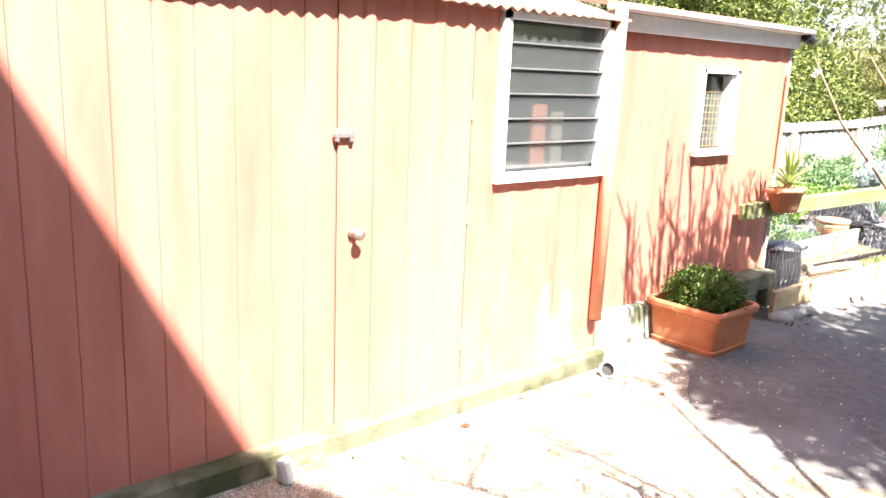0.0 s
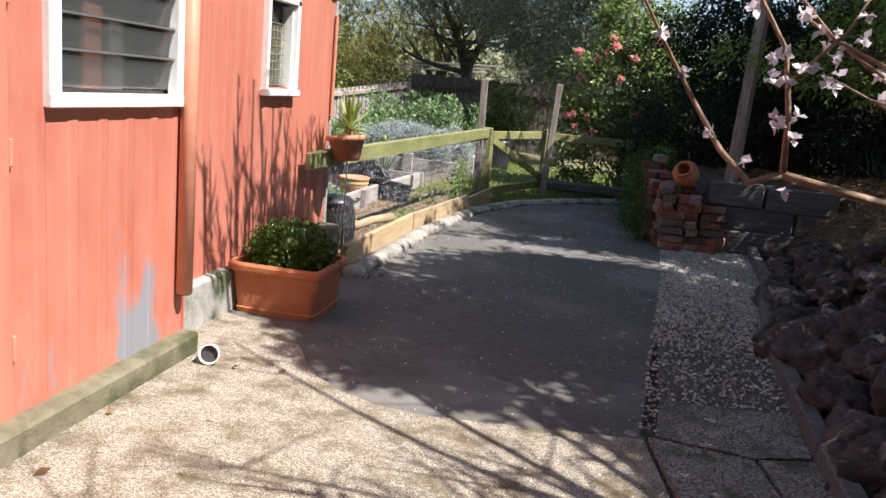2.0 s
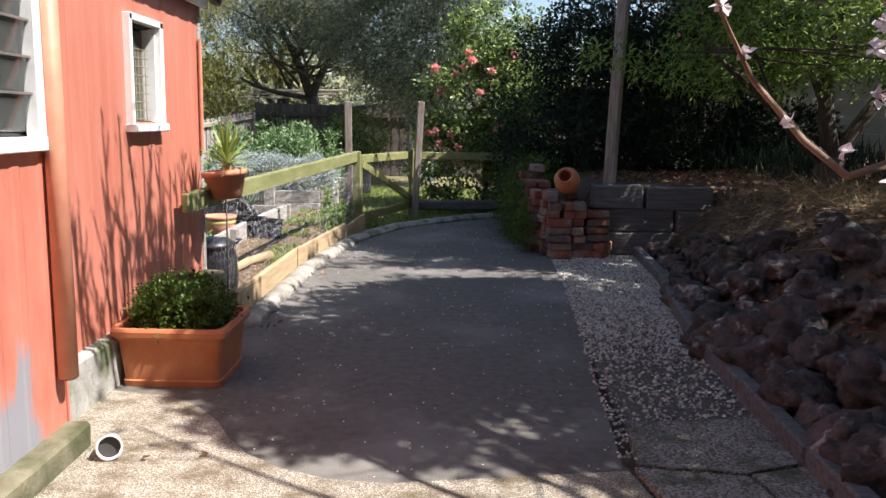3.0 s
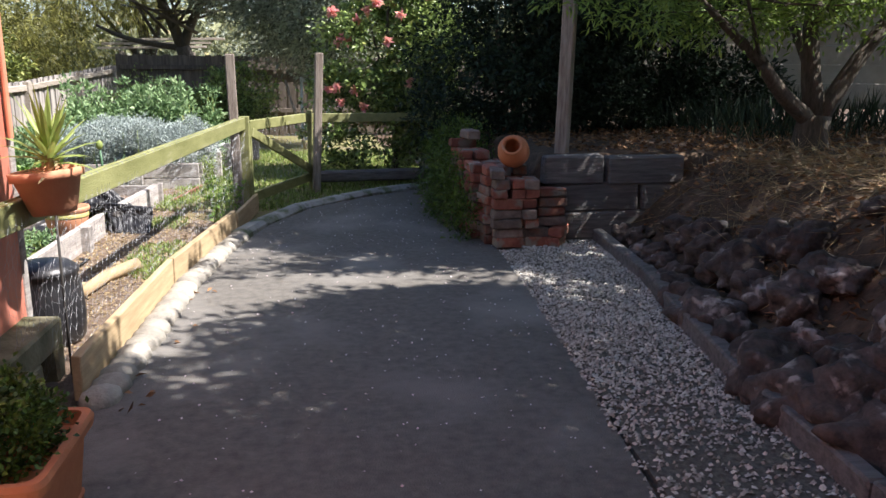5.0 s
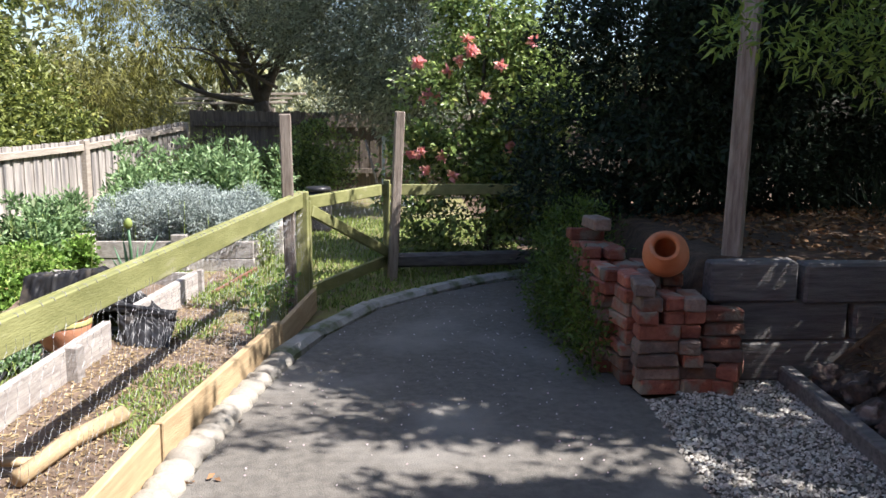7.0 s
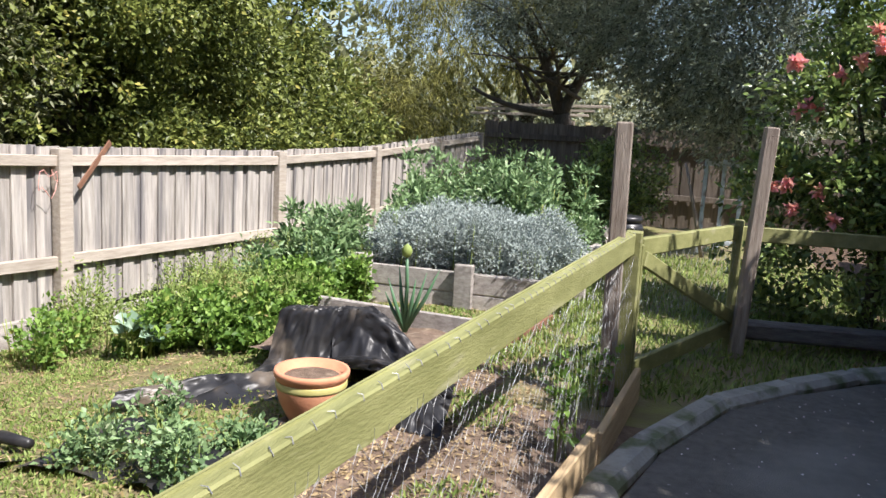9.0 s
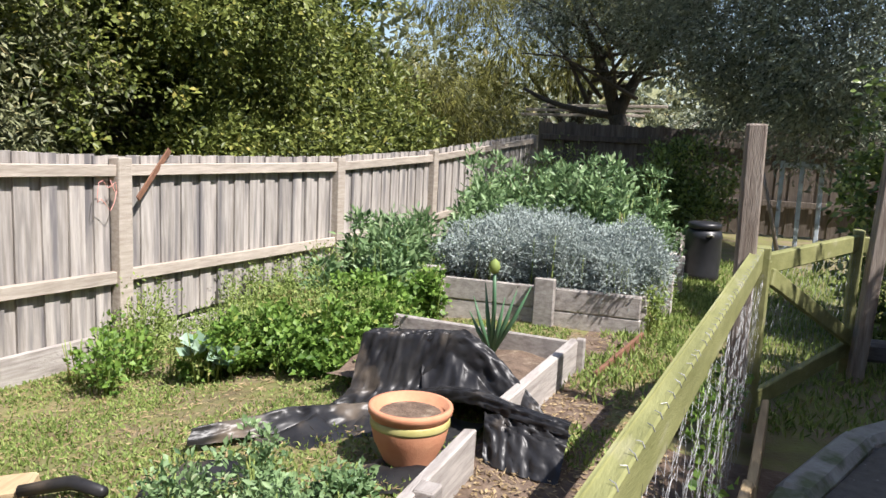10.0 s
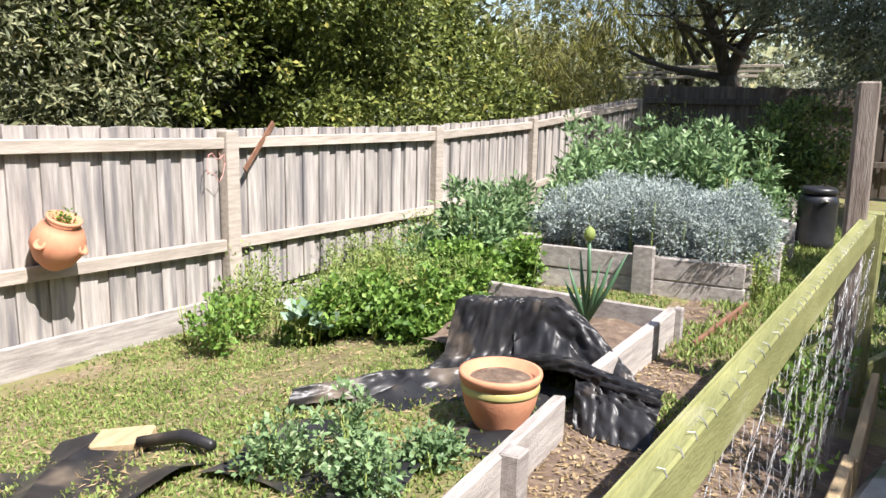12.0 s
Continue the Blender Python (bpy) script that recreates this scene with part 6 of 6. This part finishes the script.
# peach tree in blossom beside the path
pt = thing("peach_tree", "bare-branched peach tree with pale pink blossom", "tree", at=(1.2, 1.9, 0.3))
P0 = Vector(pt.location)
FK = (-0.56, 1.78, 1.215)
br = [limb((1.2, 1.9, 0.3), (1.0, 1.85, 1.0), 0.06, 0.05, 0.03), limb((1.0, 1.85, 1.0), (0.2, 1.8, 1.08), 0.045, 0.02, 0.04), limb((0.2, 1.8, 1.08), FK, 0.02, 0.013, 0.03),
      [((-0.56, 1.78, 1.215), 0.012), ((-0.62, 1.8, 1.19), 0.011), ((-0.68, 1.85, 1.25), 0.01), ((-0.75, 1.93, 1.36), 0.008), ((-0.82, 1.9, 1.46), 0.006), ((-0.9, 1.84, 1.58), 0.005), ((-0.98, 1.8, 1.75), 0.003)],
      [((-0.56, 1.78, 1.215), 0.011), ((-0.57, 1.77, 1.33), 0.009), ((-0.6, 1.75, 1.46), 0.007), ((-0.7, 1.72, 1.6), 0.005), ((-0.8, 1.7, 1.75), 0.003)],
      [((-0.58, 1.76, 1.4), 0.006), ((-0.5, 1.72, 1.5), 0.005), ((-0.44, 1.7, 1.65), 0.003)],
      [((0.2, 1.8, 1.08), 0.016), ((-0.1, 1.85, 1.3), 0.012), ((-0.3, 1.9, 1.42), 0.009), ((-0.48, 1.9, 1.5), 0.006), ((-0.6, 1.9, 1.62), 0.003)],
      [((-0.1, 1.85, 1.3), 0.008), ((-0.25, 1.8, 1.34), 0.006), ((-0.42, 1.8, 1.38), 0.004)]]
upper = [limb((1.0, 1.85, 1.0), (1.3, 1.7, 2.2), 0.05, 0.04, 0.04)]
TOP = Vector((1.3, 1.7, 2.2))


def spray(a, b, r0, r1, twigs):
    pth = limb(a, b, r0, r1, 0.12)
    upper.append(pth)
    for _ in range(twigs):
        k = random.randrange(2, 6)
        q = pth[k][0]
        upper.append(limb(q, q + Vector((random.uniform(-0.5, 0.5), random.uniform(-0.4, 0.6), random.uniform(0.15, 0.6))), 0.009, 0.003, 0.1, 4))


# out-of-view sprays, added to throw branch shadows on driveway and paving
for i in range(4):
    spray(TOP, (random.uniform(-0.6, 1.6), random.uniform(2.4, 4.6), random.uniform(2.9, 3.9)), 0.026, 0.008, 4)
for i in range(20):
    spray(TOP, (random.uniform(-0.3, 1.6), random.uniform(0.3, 2.0), random.uniform(2.4, 3.7)), 0.02, 0.006, 9)
# unseen fan of upright shoots, added so that its shade falls on the shed wall
HUB = Vector((-2.9, 4.55, 0.1)) + SUN * 3.2
upper.append(limb(TOP, (0.6, 3.2, 3.0), 0.03, 0.026, 0.03))
upper.append(limb((0.6, 3.2, 3.0), HUB, 0.026, 0.02, 0.04))
buds = []
for i in range(32):
    a = HUB + Vector((random.uniform(-0.05, 0.2), lerp(-0.75, 0.65, i / 31), random.uniform(-0.05, 0.1)))
    u = (i + random.uniform(-0.3, 0.3)) / 31
    b = HUB + Vector((random.uniform(-0.1, 0.1), lerp(-0.85, 0.75, u), random.uniform(0.5, 1.25) - 0.5 * abs(u - 0.5)))
    pth = limb(a, b, 0.015, 0.008, 0.06)
    buds += [q for q, r in pth[2:]]
    upper.append(pth)
    for _ in range(2):
        q = pth[random.randrange(2, 6)][0]
        upper.append(limb(q, q + Vector((0, random.uniform(-0.16, 0.16), random.uniform(0.12, 0.3))), 0.009, 0.005, 0.05, 3))
br += [[((0.2, 1.8, 1.1), 0.014), ((-0.05, 1.85, 1.28), 0.01), ((-0.25, 1.88, 1.36), 0.008), ((-0.42, 1.9, 1.46), 0.006), ((-0.55, 1.92, 1.55), 0.004)],
       [((-0.12, 1.85, 1.3), 0.008), ((-0.28, 1.8, 1.42), 0.006), ((-0.42, 1.78, 1.56), 0.004), ((-0.5, 1.78, 1.7), 0.003)],
       [((-0.25, 1.88, 1.36), 0.006), ((-0.36, 1.84, 1.36), 0.005), ((-0.5, 1.82, 1.42), 0.003)]]
# leaves on the unseen shoots, added to thicken their shade on the wall
leaves("unseen_shoot_leaves", np.repeat(np.array([tuple(q - P0) for q in buds]), 2, 0) + rng.normal(0, 0.018, (len(buds) * 2, 3)), np.tile([0, 0, 1.0], (len(buds) * 2, 1)), 0.06, 0.024, L_FRESH, pt, spread=0.5)
br = [[(q, r * (0.68 if k > 1 else 1)) for q, r in path] for k, path in enumerate(br)]
for path in br + upper:
    tubes("branch", [[(Vector(q) - P0, r) for q, r in path]], M_TWIG, pt, 7)
bp = []
for path in br[3:]:
    for i in range(1, len(path)):
        for _ in range(1 if path[i][0][0] < -0.6 else 4):
            q = Vector(path[i - 1][0]).lerp(Vector(path[i][0]), random.random()) + Vector([random.uniform(-0.03, 0.03) for _ in range(3)])
            bp.append(q)
for q in bp:
    leaves("blossom", np.tile(np.array(q - P0), (7, 1)), rng.normal(0, 1, (7, 3)), 0.021, 0.02, M_PETAL, pt, spread=0.5, fold=0.15)

# woods beyond the gardens
bk = []
for i in range(64):
    a = 2 * math.pi * i / 64
    r = random.uniform(30, 38)
    bk.append((-1 + r * math.cos(a), 8 + r * math.sin(a), random.uniform(0.3, 1.2), 3.2, 3.2, random.uniform(2.4, 4.0)))
for i in range(22):
    bk.append((lerp(-16, 6, i / 21) + random.uniform(-0.5, 0.5), 26 + random.uniform(-1, 1.5) + abs(i - 10) * -0.12, random.uniform(0.6, 1.2), 1.5, 1.2, random.uniform(1.5, 2.6)))
for i in range(16):
    bk.append((-12.5 + random.uniform(-1, 1), lerp(2, 26, i / 15), random.uniform(1.0, 2.2), 1.4, 1.5, random.uniform(2.4, 4.4)))
p, o = crown_points(bk, 9500, 18, 0.5, 0.9)
tagged(leaves("far_woods", p, o, 0.36, 0.2, L_GREYG, droop=0.2), "distant green woods beyond the gardens", "woods", kind="stuff")
